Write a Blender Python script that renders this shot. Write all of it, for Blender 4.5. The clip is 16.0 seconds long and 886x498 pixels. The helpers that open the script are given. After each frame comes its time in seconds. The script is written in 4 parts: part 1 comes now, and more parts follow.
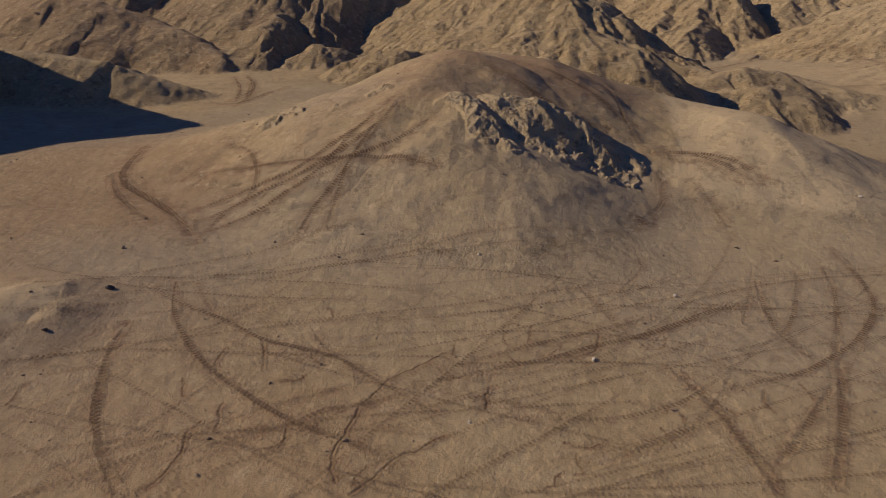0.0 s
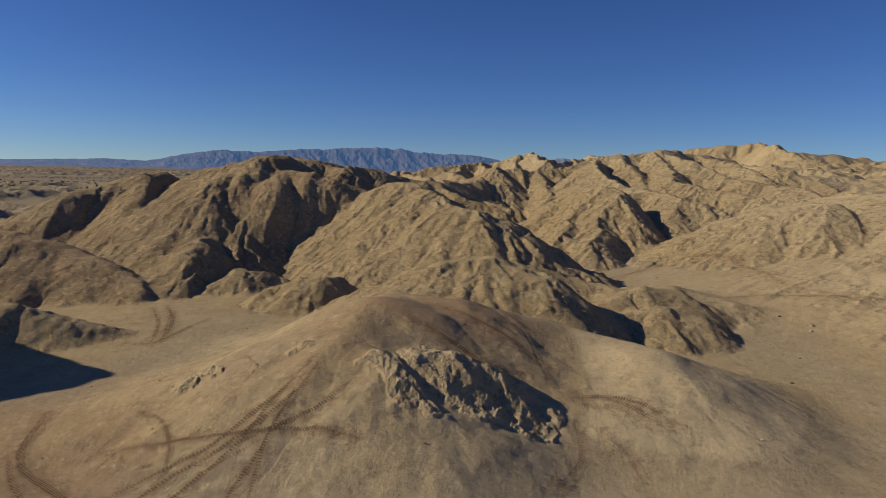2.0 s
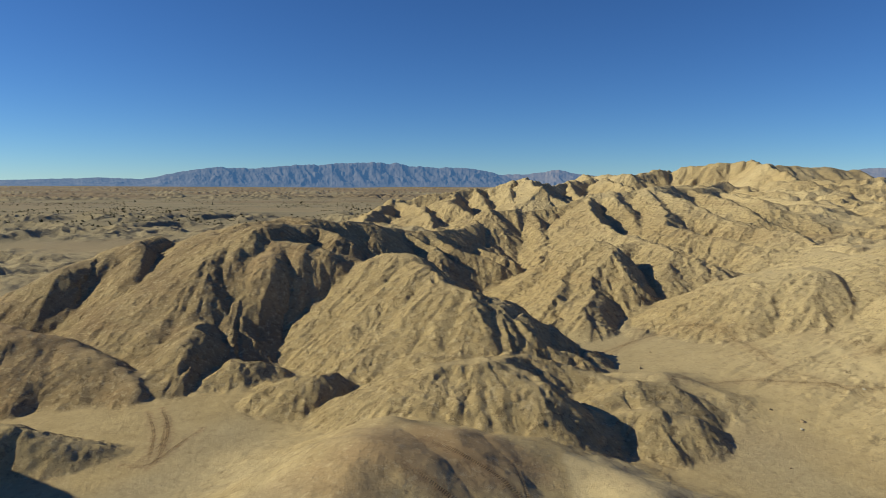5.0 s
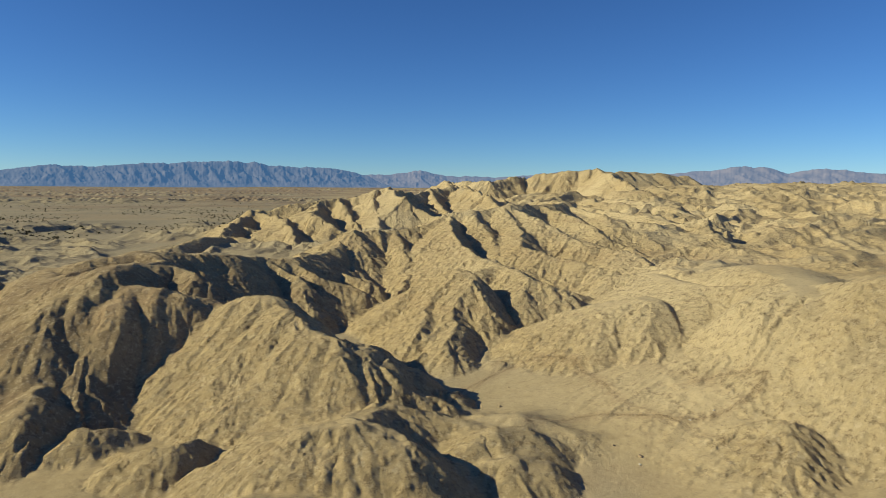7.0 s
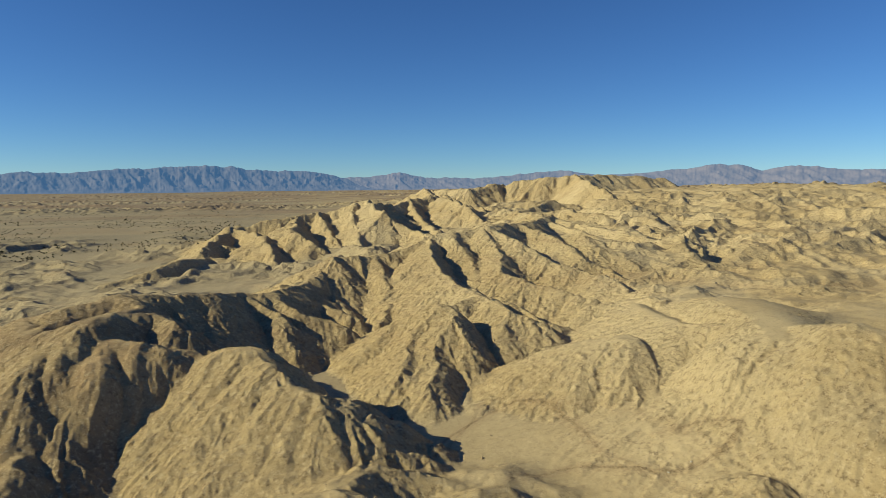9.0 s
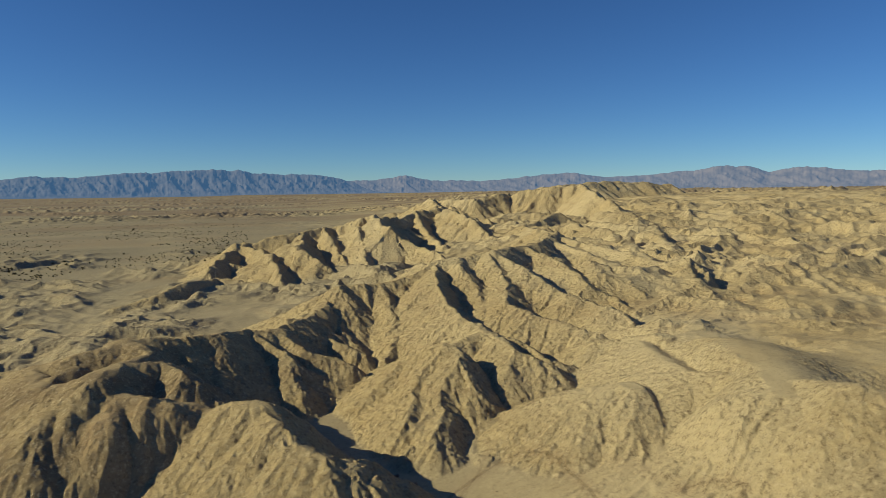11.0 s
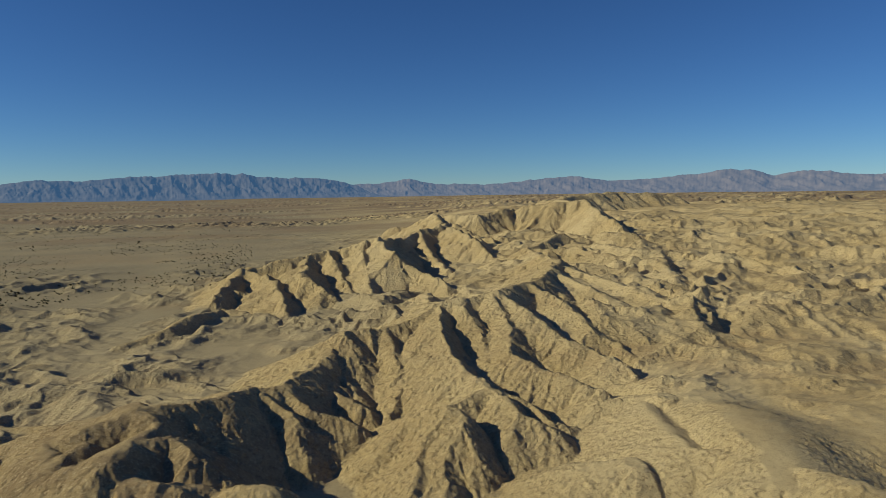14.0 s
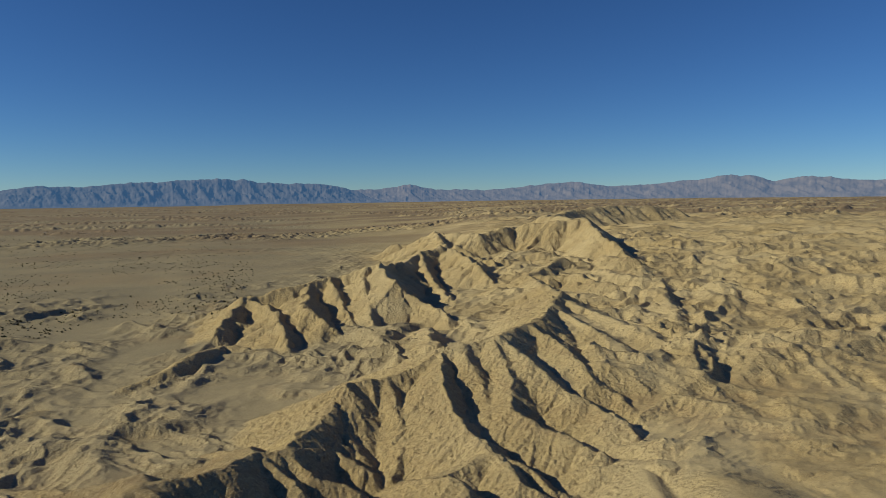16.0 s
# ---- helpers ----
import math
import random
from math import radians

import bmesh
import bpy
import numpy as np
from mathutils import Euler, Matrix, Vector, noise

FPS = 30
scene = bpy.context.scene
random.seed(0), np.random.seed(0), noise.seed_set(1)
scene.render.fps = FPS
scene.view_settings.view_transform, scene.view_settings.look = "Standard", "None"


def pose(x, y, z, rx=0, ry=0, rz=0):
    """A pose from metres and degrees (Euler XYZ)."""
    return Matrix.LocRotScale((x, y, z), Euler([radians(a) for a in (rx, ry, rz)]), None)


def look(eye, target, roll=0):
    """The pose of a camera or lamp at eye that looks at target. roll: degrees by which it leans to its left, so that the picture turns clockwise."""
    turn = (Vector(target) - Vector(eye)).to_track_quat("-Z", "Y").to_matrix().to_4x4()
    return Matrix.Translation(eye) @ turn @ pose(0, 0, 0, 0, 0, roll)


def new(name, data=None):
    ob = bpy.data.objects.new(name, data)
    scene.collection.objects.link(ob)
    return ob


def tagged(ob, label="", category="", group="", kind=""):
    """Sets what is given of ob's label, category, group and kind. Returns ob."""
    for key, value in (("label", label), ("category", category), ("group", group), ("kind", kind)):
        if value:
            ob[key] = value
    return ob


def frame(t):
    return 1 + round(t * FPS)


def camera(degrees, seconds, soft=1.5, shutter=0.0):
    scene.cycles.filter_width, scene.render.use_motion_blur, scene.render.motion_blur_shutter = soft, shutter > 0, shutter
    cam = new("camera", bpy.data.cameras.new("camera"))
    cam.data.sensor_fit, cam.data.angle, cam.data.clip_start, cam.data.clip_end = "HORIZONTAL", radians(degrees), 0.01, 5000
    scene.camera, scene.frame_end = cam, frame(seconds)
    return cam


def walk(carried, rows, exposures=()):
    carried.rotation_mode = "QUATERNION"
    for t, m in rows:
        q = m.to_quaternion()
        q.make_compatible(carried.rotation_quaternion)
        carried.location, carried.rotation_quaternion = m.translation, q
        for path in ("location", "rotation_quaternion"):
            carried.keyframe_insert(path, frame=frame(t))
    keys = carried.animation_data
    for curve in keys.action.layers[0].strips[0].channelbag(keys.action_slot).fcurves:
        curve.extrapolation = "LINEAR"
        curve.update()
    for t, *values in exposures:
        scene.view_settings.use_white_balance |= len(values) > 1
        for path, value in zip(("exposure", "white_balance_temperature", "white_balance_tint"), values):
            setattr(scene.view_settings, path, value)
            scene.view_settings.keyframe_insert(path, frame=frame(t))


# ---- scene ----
cam = camera(68.1, 16.0, soft=0.55)
PATH = [
    (0, (-0.437, 3.339, 7.299), (-0.366, 5.189, 6.543), 2.0),
    (0.5, (-0.42, 3.344, 7.964), (-0.222, 5.24, 7.357), 1.9),
    (1, (-0.373, 3.351, 8.652), (-0.111, 5.277, 8.182), 1.8),
    (1.5, (-0.311, 3.409, 9.406), (-0.032, 5.358, 9.057), 1.4),
    (2, (-0.317, 3.534, 10.171), (-0.028, 5.5, 9.943), 1.3),
    (2.5, (-0.385, 3.523, 10.892), (-0.083, 5.492, 10.717), 1.2),
    (3, (-0.364, 3.48, 11.718), (-0.116, 5.456, 11.543), 0.8),
    (3.2, (-0.338, 3.438, 12.074), (-0.102, 5.416, 11.901), 0.6),
    (5.3, (-0.083, 3.688, 16.595), (0.252, 5.65, 16.403), 0.2),
    (5.5, (-0.134, 3.59, 16.999), (0.24, 5.546, 16.809), 0.2),
    (6, (-0.206, 3.526, 18.011), (0.239, 5.467, 17.82), 0.4),
    (6.5, (-0.208, 3.438, 19.174), (0.368, 5.344, 18.985), 0.5),
    (7, (-0.259, 3.211, 20.061), (0.439, 5.076, 19.873), 0.5),
    (7.5, (-0.206, 3.215, 21.068), (0.52, 5.069, 20.878), 0.3),
    (8, (-0.315, 3.036, 22.349), (0.435, 4.88, 22.16), 0.1),
    (8.5, (-0.26, 3.109, 23.57), (0.496, 4.95, 23.384), -0.0),
    (8.7, (-0.262, 3.111, 24.035), (0.496, 4.952, 23.849), -0.2),
    (11, (-0.038, 3.14, 29.936), (0.698, 4.991, 29.757), -0.6),
    (11.5, (-0.224, 3.18, 31.425), (0.508, 5.032, 31.246), -0.5),
    (12, (0.023, 3.205, 33.019), (0.753, 5.059, 32.84), -0.7),
    (12.5, (0.043, 3.261, 33.596), (0.769, 5.116, 33.414), -0.7),
    (13, (-0.034, 3.259, 35.018), (0.684, 5.117, 34.836), -0.7),
    (13.5, (-0.225, 2.939, 36.347), (0.503, 4.794, 36.17), -0.6),
    (14, (-0.082, 3.003, 38.523), (0.644, 4.859, 38.351), -0.6),
    (14.5, (-0.257, 3.232, 40.88), (0.468, 5.089, 40.71), -0.3),
    (15, (-0.224, 3.213, 43.183), (0.497, 5.071, 43.018), -0.4),
    (15.5, (-0.169, 3.196, 45.64), (0.553, 5.054, 45.477), -0.6),
    (16, (-0.153, 3.145, 47.929), (0.572, 5.002, 47.77), -0.6),
]
EXPOSURES = [
    (0.0, -0.3, 6600, 19), (1.0, -0.29, 6550, 15), (2.0, -0.2, 6520, 8), (2.5, 0.0, 6510, 4), (3.0, 0.08, 6500, 2), (5.5, 0.3, 6600, -8),
    (7.0, 0.36, 6620, -8), (8.5, 0.36, 6850, -9), (11.0, 0.1, 6850, -10), (16.0, -0.15, 6650, -8),
]
walk(cam, [(t, look(eye, target, roll)) for t, eye, target, roll in PATH], EXPOSURES)

# ---- light ----
SUN_WAY = Vector((1.0, -0.18, -0.52)).normalized()
SUN_HEIGHT = math.asin(-SUN_WAY.z)
SUN_ROUND = math.atan2(-SUN_WAY.x, -SUN_WAY.y) % (2 * math.pi)
world = bpy.data.worlds.new("sky")
scene.world = world
world.use_nodes = True
sky = world.node_tree.nodes.new("ShaderNodeTexSky")
sky.sky_type, sky.sun_disc = "NISHITA", False
sky.sun_elevation, sky.sun_rotation = SUN_HEIGHT, SUN_ROUND
sky.altitude, sky.air_density, sky.dust_density, sky.ozone_density = 2500, 1.0, 0.0, 6.0
depth = world.node_tree.nodes.new("ShaderNodeHueSaturation")
depth.inputs["Hue"].default_value, depth.inputs["Saturation"].default_value = 0.51, 1.08
world.node_tree.links.new(sky.outputs[0], depth.inputs["Color"])
clear = world.node_tree.nodes.new("ShaderNodeMix")
clear.data_type, clear.blend_type = "RGBA", "MULTIPLY"
clear.inputs[0].default_value, clear.inputs[7].default_value = 1.0, (0.86, 0.95, 1.1, 1)
world.node_tree.links.new(depth.outputs[0], clear.inputs[6])
world.node_tree.links.new(clear.outputs[2], world.node_tree.nodes["Background"].inputs[0])
world.node_tree.nodes["Background"].inputs[1].default_value = 0.075
sun = new("sun", bpy.data.lights.new("sun", "SUN"))
sun.data.energy, sun.data.angle, sun.data.color = 4.3, radians(0.53), (1.0, 0.88, 0.69)
sun.matrix_world = SUN_WAY.to_track_quat("-Z", "Y").to_matrix().to_4x4()


# ---- noise ----
DICE = np.random.RandomState(11)
PERM = np.concatenate([DICE.permutation(512)] * 2)
GRADS = np.stack([np.cos(np.arange(512) * 2.39996), np.sin(np.arange(512) * 2.39996)], 1)


def perlin(x, y):
    """Gradient noise over arrays, about -0.7 to 0.7."""
    x, y = np.asarray(x, float), np.asarray(y, float)
    xi, yi = np.floor(x).astype(np.int64), np.floor(y).astype(np.int64)
    u, v = x - xi, y - yi

    def corner(i, j):
        g = GRADS[PERM[(PERM[(xi + i) & 511] + yi + j) & 511]]
        return g[..., 0] * (u - i) + g[..., 1] * (v - j)

    su, sv = u * u * u * (u * (u * 6 - 15) + 10), v * v * v * (v * (v * 6 - 15) + 10)
    a = corner(0, 0) * (1 - su) + corner(1, 0) * su
    b = corner(0, 1) * (1 - su) + corner(1, 1) * su
    return a * (1 - sv) + b * sv


def fbm(x, y, octaves=4, gain=0.5):
    total, amp, f = 0.0, 1.0, 1.0
    for i in range(octaves):
        total = total + amp * perlin(x * f + 17.3 * i, y * f - 9.1 * i)
        amp, f = amp * gain, f * 2.03
    return total


def ridged(x, y, octaves=4, gain=0.5):
    """Sharp crests and round hollows, 0 to about 1."""
    total, amp, f, norm = 0.0, 1.0, 1.0, 0.0
    for i in range(octaves):
        n = 1 - np.abs(perlin(x * f + 31.7 * i, y * f + 5.9 * i)) * 2
        total = total + amp * n * np.abs(n)
        norm, amp, f = norm + amp, amp * gain, f * 2.1
    return total / norm


def step(a, b, v):
    k = np.clip((v - a) / (b - a), 0, 1)
    return k * k * (3 - 2 * k)


def soft_max(a, b, k):
    h = np.clip(0.5 + 0.5 * (a - b) / k, 0, 1)
    return b * (1 - h) + a * h + k * h * (1 - h)


# ---- the lie of the land ----
# group: crest line (x, y, z), roundness of the crest, fall of the flanks, depth of the rills
RIDGES = []


def ridge(group, line, round_, fall, rill=0.3):
    RIDGES.append((group, np.array(line, float), round_, fall, rill))


ridge("mound", [(0.9, 32, 4.2), (2.4, 35.1, 4.3), (4.8, 34, 4.2), (6.7, 34, 3.7), (7.6, 32.4, 2.8)], 1.6, 0.45, 0.06)
ridge("mound", [(0.9, 32, 4.2), (-1.2, 30.1, 3.6), (-3.6, 29.2, 2.8), (-5.6, 29.3, 2.2), (-7.9, 29.7, 1.2)], 1, 0.42, 0.06)
ridge("mound", [(0.9, 32, 4.2), (-0.3, 28.5, 3.6), (1.1, 26.9, 3.3)], 0.9, 0.47, 0.06)
ridge("mound_rock", [(0.9, 27.2, 3.5), (1.6, 25.9, 3.15), (2.3, 25, 2.55), (2.9, 24.1, 1.4)], 0.45, 0.65, 0.2)
ridge("mound_rock", [(2.2, 27.4, 3.4), (3.3, 27, 3.3), (5, 27.2, 2.75), (7.2, 26.8, 1.5)], 0.45, 0.6, 0.2)
ridge("mound_rock", [(0.3, 27, 3.35), (0.3, 25.6, 2.4), (0.1, 24.7, 1.3)], 0.5, 0.6, 0.2)
ridge("mound_rock", [(3.3, 27, 3.2), (4.1, 25.9, 2.35), (4.9, 25.1, 1.2)], 0.4, 0.7, 0.2)
ridge("mound_rock", [(5, 27.2, 2.5), (5.8, 26.2, 1.8), (6.4, 25.5, 1.0)], 0.3, 0.8, 0.2)
ridge("mound_rock", [(-5.6, 28.8, 2.3), (-4.7, 29, 2.6), (-3.5, 28.6, 2.75), (-2.1, 29.2, 3.4)], 0.6, 0.5, 0.3)
ridge("hump", [(9.6, 34, 2.5), (11.7, 32.2, 2.6), (13.3, 29.7, 2.7), (14.2, 29.1, 2)], 1.2, 0.36, 0.04)
ridge("low_ridge", [(1.9, 45, 3.0), (6.1, 43.3, 4.6), (8.5, 43.5, 4.9), (11.1, 42, 4.2), (13.3, 42, 2.9), (15.3, 41.5, 2.0)], 0.8, 0.45, 0.25)
ridge("low_ridge", [(5, 48, 3.2), (9.5, 47.1, 4.1), (12.6, 49.5, 3.6), (16.1, 49, 2.8), (19, 47.3, 2.3)], 0.8, 0.4, 0.25)
ridge("knoll_r1", [(17.3, 43.5, 2.6), (19, 44.1, 3.1), (21.5, 44.1, 2.8), (23.2, 43.3, 1.9)], 0.7, 0.5, 0.3)
ridge("knoll_r2", [(17, 41.2, 2.0), (18.8, 40.7, 2.4), (20.8, 40.2, 1.9)], 0.6, 0.5, 0.3)
ridge("knoll1", [(-4.8, 51.4, 1.7), (-2.8, 49.2, 2.8), (-1.1, 50.5, 2.6), (0.3, 50.9, 1.8)], 0.7, 0.5, 0.3)
ridge("knoll2", [(-10.3, 55.4, 1.6), (-8.4, 54.1, 2.5), (-6.9, 55.1, 2.2), (-5.8, 55.3, 1.8)], 0.6, 0.5, 0.3)
ridge("knoll3", [(-13.1, 55.6, 2.7), (-12.4, 58.5, 3.4)], 0.5, 0.7, 0.3)
ridge("left1", [(-36, 46, 4.2), (-24, 43.5, 2.9), (-18.9, 42.9, 2.36), (-15.7, 42.3, 1.5), (-12.6, 42.7, 0.83)], 0.8, 0.6, 0.3)
ridge("left3", [(-50, 44, 11.3), (-36, 41, 10.848), (-30, 38.8, 10.17), (-30, 35.5, 9.04), (-31, 30.5, 7.232), (-32, 27, 4.52)], 1, 1.15, 0.3)
ridge("left2", [(-50, 74, 5.6), (-38, 69, 5.2), (-28.7, 59, 5.4), (-25.7, 57.8, 5), (-21.7, 57.1, 4.2), (-17.9, 54.6, 3), (-15.3, 52, 2)], 1.2, 0.5, 0.3)
ridge("outcrop", [(-9.9, 16.1, 0.5), (-8.9, 16.3, 0.5), (-8.3, 16.2, 0.4)], 0.9, 0.3, 0.3)
ridge("massif", [(-16.6, 89.3, 10.4), (-12, 88.5, 11.2), (-6.8, 92, 11.8), (-4.4, 86.8, 11), (-6.4, 80.6, 11.6), (-8.8, 76.5, 11.7), (-11.9, 77.2, 10.9), (-12.4, 71.3, 9.4)], 1.4, 0.52, 0.4)
ridge("massif", [(-12.4, 71.3, 9.4), (-12.9, 66.2, 6.8), (-12.2, 62, 4.5), (-12.3, 58.6, 4.3), (-12.6, 55.6, 3.6), (-11.7, 53.2, 2.2)], 0.8, 0.6, 0.4)
ridge("massif", [(-10.4, 74, 10.3), (-10.1, 71.1, 9.7), (-9.8, 66.5, 6.7), (-9.6, 64.3, 5.9), (-10, 61.6, 3.7), (-10.8, 57, 2)], 0.6, 0.75, 0.4)
ridge("massif", [(-7.6, 68, 8.2), (-7.4, 64.5, 5.7), (-7.2, 62.5, 3.6)], 0.5, 0.9, 0.3)
ridge("massif", [(-6.4, 80.6, 11.6), (-2.6, 82.3, 10.9), (-1, 79, 10.6), (0.4, 78, 9.6), (2.7, 75.6, 7.8)], 0.8, 0.5, 0.35)
ridge("massif", [(-6.8, 92, 11.8), (-1, 94.5, 11), (3.9, 96.9, 10.5), (8.2, 104.5, 9.5), (13.9, 104.3, 8.8)], 1, 0.47, 0.4)
ridge("massif", [(13.9, 104.3, 8.8), (15.7, 98.4, 7.6), (18.5, 96, 6.2), (21.3, 94.1, 5.2), (23.8, 91.6, 3.4)], 0.6, 0.6, 0.4)
ridge("massif", [(9.5, 102, 9), (12.2, 97.7, 7.6), (13.4, 93.9, 6.9), (17.7, 92.5, 4.4), (20.2, 89.8, 2.8)], 0.6, 0.6, 0.4)
ridge("massif", [(14.2, 105, 8.6), (20.9, 108.4, 6.4), (25.5, 101, 4.5)], 0.6, 0.55, 0.4)
ridge("massif", [(-6.8, 92, 11.8), (-7.4, 98, 10.8), (-8.7, 106.2, 7.4), (-15.3, 107.7, 6.4), (-23, 111, 4)], 1.4, 0.45, 0.35)
ridge("massif", [(8.2, 104.5, 9.4), (8, 112, 7.6), (4, 120, 4.5)], 1, 0.45, 0.35)
ridge("massif", [(-12, 84, 10.9), (-15.6, 79.6, 9.8), (-15.9, 76.5, 7.8), (-15.6, 73, 5.2)], 1, 0.58, 0.4)
ridge("massif", [(-20.2, 89.9, 8.4), (-16.6, 89.3, 10.3), (-14.5, 80, 10.2)], 2.5, 0.6, 0.4)
ridge("dome", [(-7.4, 69.4, 9.2), (-6.2, 73.6, 10.2), (-4.2, 72.2, 10), (-2.6, 72, 9.6), (0.3, 72.4, 8.8), (2.2, 72.6, 7.8)], 2.2, 0.9, 0.4)
ridge("dark_hill", [(-28.4, 75.8, 7.2), (-26, 79.9, 8.4), (-24.2, 85.3, 9.3), (-22.4, 88.3, 9.6)], 1.5, 0.6, 0.35)
ridge("dark_hill", [(-23.4, 82.7, 9.6), (-21, 73, 7), (-18.5, 66.5, 3.8), (-16.5, 61, 2.0)], 0.8, 0.62, 0.35)
ridge("cone_hill", [(4.2, 70, 9.2), (7, 68, 9.0), (7.2, 64.5, 8.5), (8.3, 61.1, 7.6), (10.7, 58.2, 7.1), (12.9, 57.5, 6.4), (14.5, 56.1, 5.5), (17.1, 56.1, 4.2), (20, 54.8, 2.5)], 1.8, 0.58, 0.32)
ridge("cone_hill", [(4.4, 69.5, 8.8), (2.8, 61.4, 5.6), (2.4, 55, 3.5)], 1, 0.6, 0.32)
ridge("cone_hill", [(6.2, 66, 8.4), (6.8, 60.5, 6.5), (6.2, 56, 3.8), (5.5, 53, 2.6)], 1, 0.6, 0.32)
ridge("cone_hill", [(10.7, 58.2, 6.8), (10.2, 55.5, 5.2), (12.4, 53, 4.0), (17.9, 52.4, 3.0)], 0.6, 0.55, 0.32)
ridge("r1", [(31.2, 89.5, 7.5), (32.8, 85.2, 8.8), (32.9, 81, 8.1), (32.7, 78.1, 7.1), (33.1, 74.5, 4.6), (33.3, 71, 2.4)], 0.8, 0.55, 0.35)
ridge("r1", [(32.8, 85.2, 8.6), (27.4, 87.3, 6.4), (24, 88.5, 2.6)], 0.7, 0.51, 0.35)
ridge("r1", [(32.5, 82, 8.1), (28.5, 76, 5.7), (25.8, 68.8, 3.7), (25, 66, 2.4)], 0.8, 0.5, 0.3)
ridge("r1", [(30.5, 84, 7.4), (25.5, 78, 5), (23.6, 72.3, 4.0), (22, 69, 2.5)], 0.8, 0.5, 0.3)
ridge("r2", [(51.3, 137, 14.2), (44.5, 118, 11.8), (42.3, 108.4, 10.1), (43.1, 98.5, 8.8), (43.1, 93.4, 8.5), (42.3, 82.6, 7.6), (44.8, 77.8, 6.1), (48, 76.8, 4.6), (50.3, 76, 3.1)], 0.7, 0.5, 0.4)
ridge("r2", [(42.4, 84, 7.5), (39.5, 79.8, 6.4), (40, 77, 4.6), (41.2, 73.5, 3)], 0.5, 0.55, 0.4)
ridge("r2", [(43, 93, 8.2), (36.2, 90.9, 7.4), (32, 89.5, 7.4)], 0.8, 0.47, 0.4)
ridge("r2", [(43.1, 93, 8.3), (46.5, 86, 7), (47.2, 82.3, 6.2), (50, 80.8, 5.2)], 0.5, 0.5, 0.4)
ridge("r3", [(29.6, 62.9, 2.2), (36.5, 65.4, 4.5), (41.9, 63.5, 7.5), (45.3, 61.2, 8.1), (46, 59.5, 7.3)], 1.6, 0.46, 0.3)
ridge("r4", [(56, 80.5, 6), (61.1, 81.4, 8), (56.2, 69.8, 8.6), (51.7, 60.2, 9.4)], 1.2, 0.45, 0.2)
ridge("r4", [(55, 29, 10.5), (53.6, 41, 12.9), (55, 48.5, 11), (54.1, 56, 10), (51.7, 60.2, 9.4)], 1.2, 0.72, 0.2)
ridge("r4", [(62, 56, 9.6), (69.1, 68, 8.2), (65.3, 73.3, 8.2)], 3, 0.4, 0.2)
SPINE = [(12.7, 105.4, 8.8), (20, 117, 8.4), (25.9, 125.9, 9.9), (28.4, 127.6, 11.7), (36.5, 130.6, 11.3), (45, 132.5, 12.4), (51.3, 137, 14.4), (65.1, 136.2, 16.1), (87.8, 154.6, 16), (116, 193, 15.2), (134.4, 247, 14.2), (164.5, 270, 18.7)]
ridge("r5", SPINE, 0.9, 0.45, 0.5)
ridge("r5", [(55.2, 132, 14.1), (54, 124, 11.8), (53.5, 118.1, 10.2), (50, 110, 7.6)], 0.7, 0.45, 0.5)
ridge("r5", [(65.6, 136, 15.8), (65.9, 121, 13), (66.5, 111.9, 10.6), (67.5, 103, 9.6), (69, 95, 8.9), (67, 88, 7)], 0.8, 0.42, 0.45)
ridge("r5", [(79, 146, 15.6), (78.8, 129.6, 13.5), (76, 114.5, 10.8), (77.3, 109, 8.8), (76, 100, 7.6)], 0.8, 0.42, 0.45)
ridge("r5", [(25.9, 125.9, 9.8), (26, 118.7, 6.9), (25.5, 108, 4.6)], 0.6, 0.5, 0.5)
ridge("r5", [(36.5, 130.5, 11.2), (35.5, 118, 8.2), (33, 108, 5.4), (29, 100, 3.6)], 0.7, 0.5, 0.5)
ridge("r5", [(44.5, 131, 12), (47.5, 119, 9.2), (46.5, 105, 7.2)], 0.6, 0.5, 0.5)
ridge("r5", [(58, 160, 9.6), (63.7, 178, 8.2), (68.6, 194.5, 7)], 1.5, 0.4, 0.5)
ridge("r6a", [(63, 134, 15.4), (60.9, 122.5, 12.5), (56, 112, 10.5), (52.6, 106.2, 10), (54.5, 99.4, 9), (57.3, 91.8, 7.9), (58.7, 87.8, 7.4), (60, 84, 6)], 0.8, 0.45, 0.35)
ridge("r6b", [(77, 100, 7.8), (86.3, 102, 9.4), (91.3, 93.3, 9.4), (89, 86.5, 6.9)], 1, 0.38, 0.35)
ridge("r6c", [(100, 168, 15.2), (96.2, 136, 12), (92, 118, 10), (90, 105.4, 9.2)], 1, 0.38, 0.35)
ridge("r6c", [(112, 186, 15), (108.5, 135, 12.1), (107.5, 120, 10.1), (104, 108, 8.5)], 1, 0.38, 0.35)
CREST = [(8, 225, 6), (19, 261, 10.6), (45, 266.5, 14.1), (60, 275, 15.8), (74.6, 271.5, 19.4), (95, 300, 16), (115, 332, 19.4), (135, 342, 19.8)]
ridge("r7", CREST, 0.8, 0.45, 0.75)
ridge("r7", [(19, 261, 10.4), (27, 245, 9), (27.3, 212.5, 7), (26, 200, 3.5)], 0.7, 0.42, 0.75)
ridge("r7", [(45, 266.5, 13.8), (37, 231.4, 9.7), (42, 212, 6)], 0.7, 0.42, 0.75)
ridge("r7", [(54, 270, 14.6), (52, 239, 8), (52, 221, 3.8)], 0.6, 0.42, 0.75)
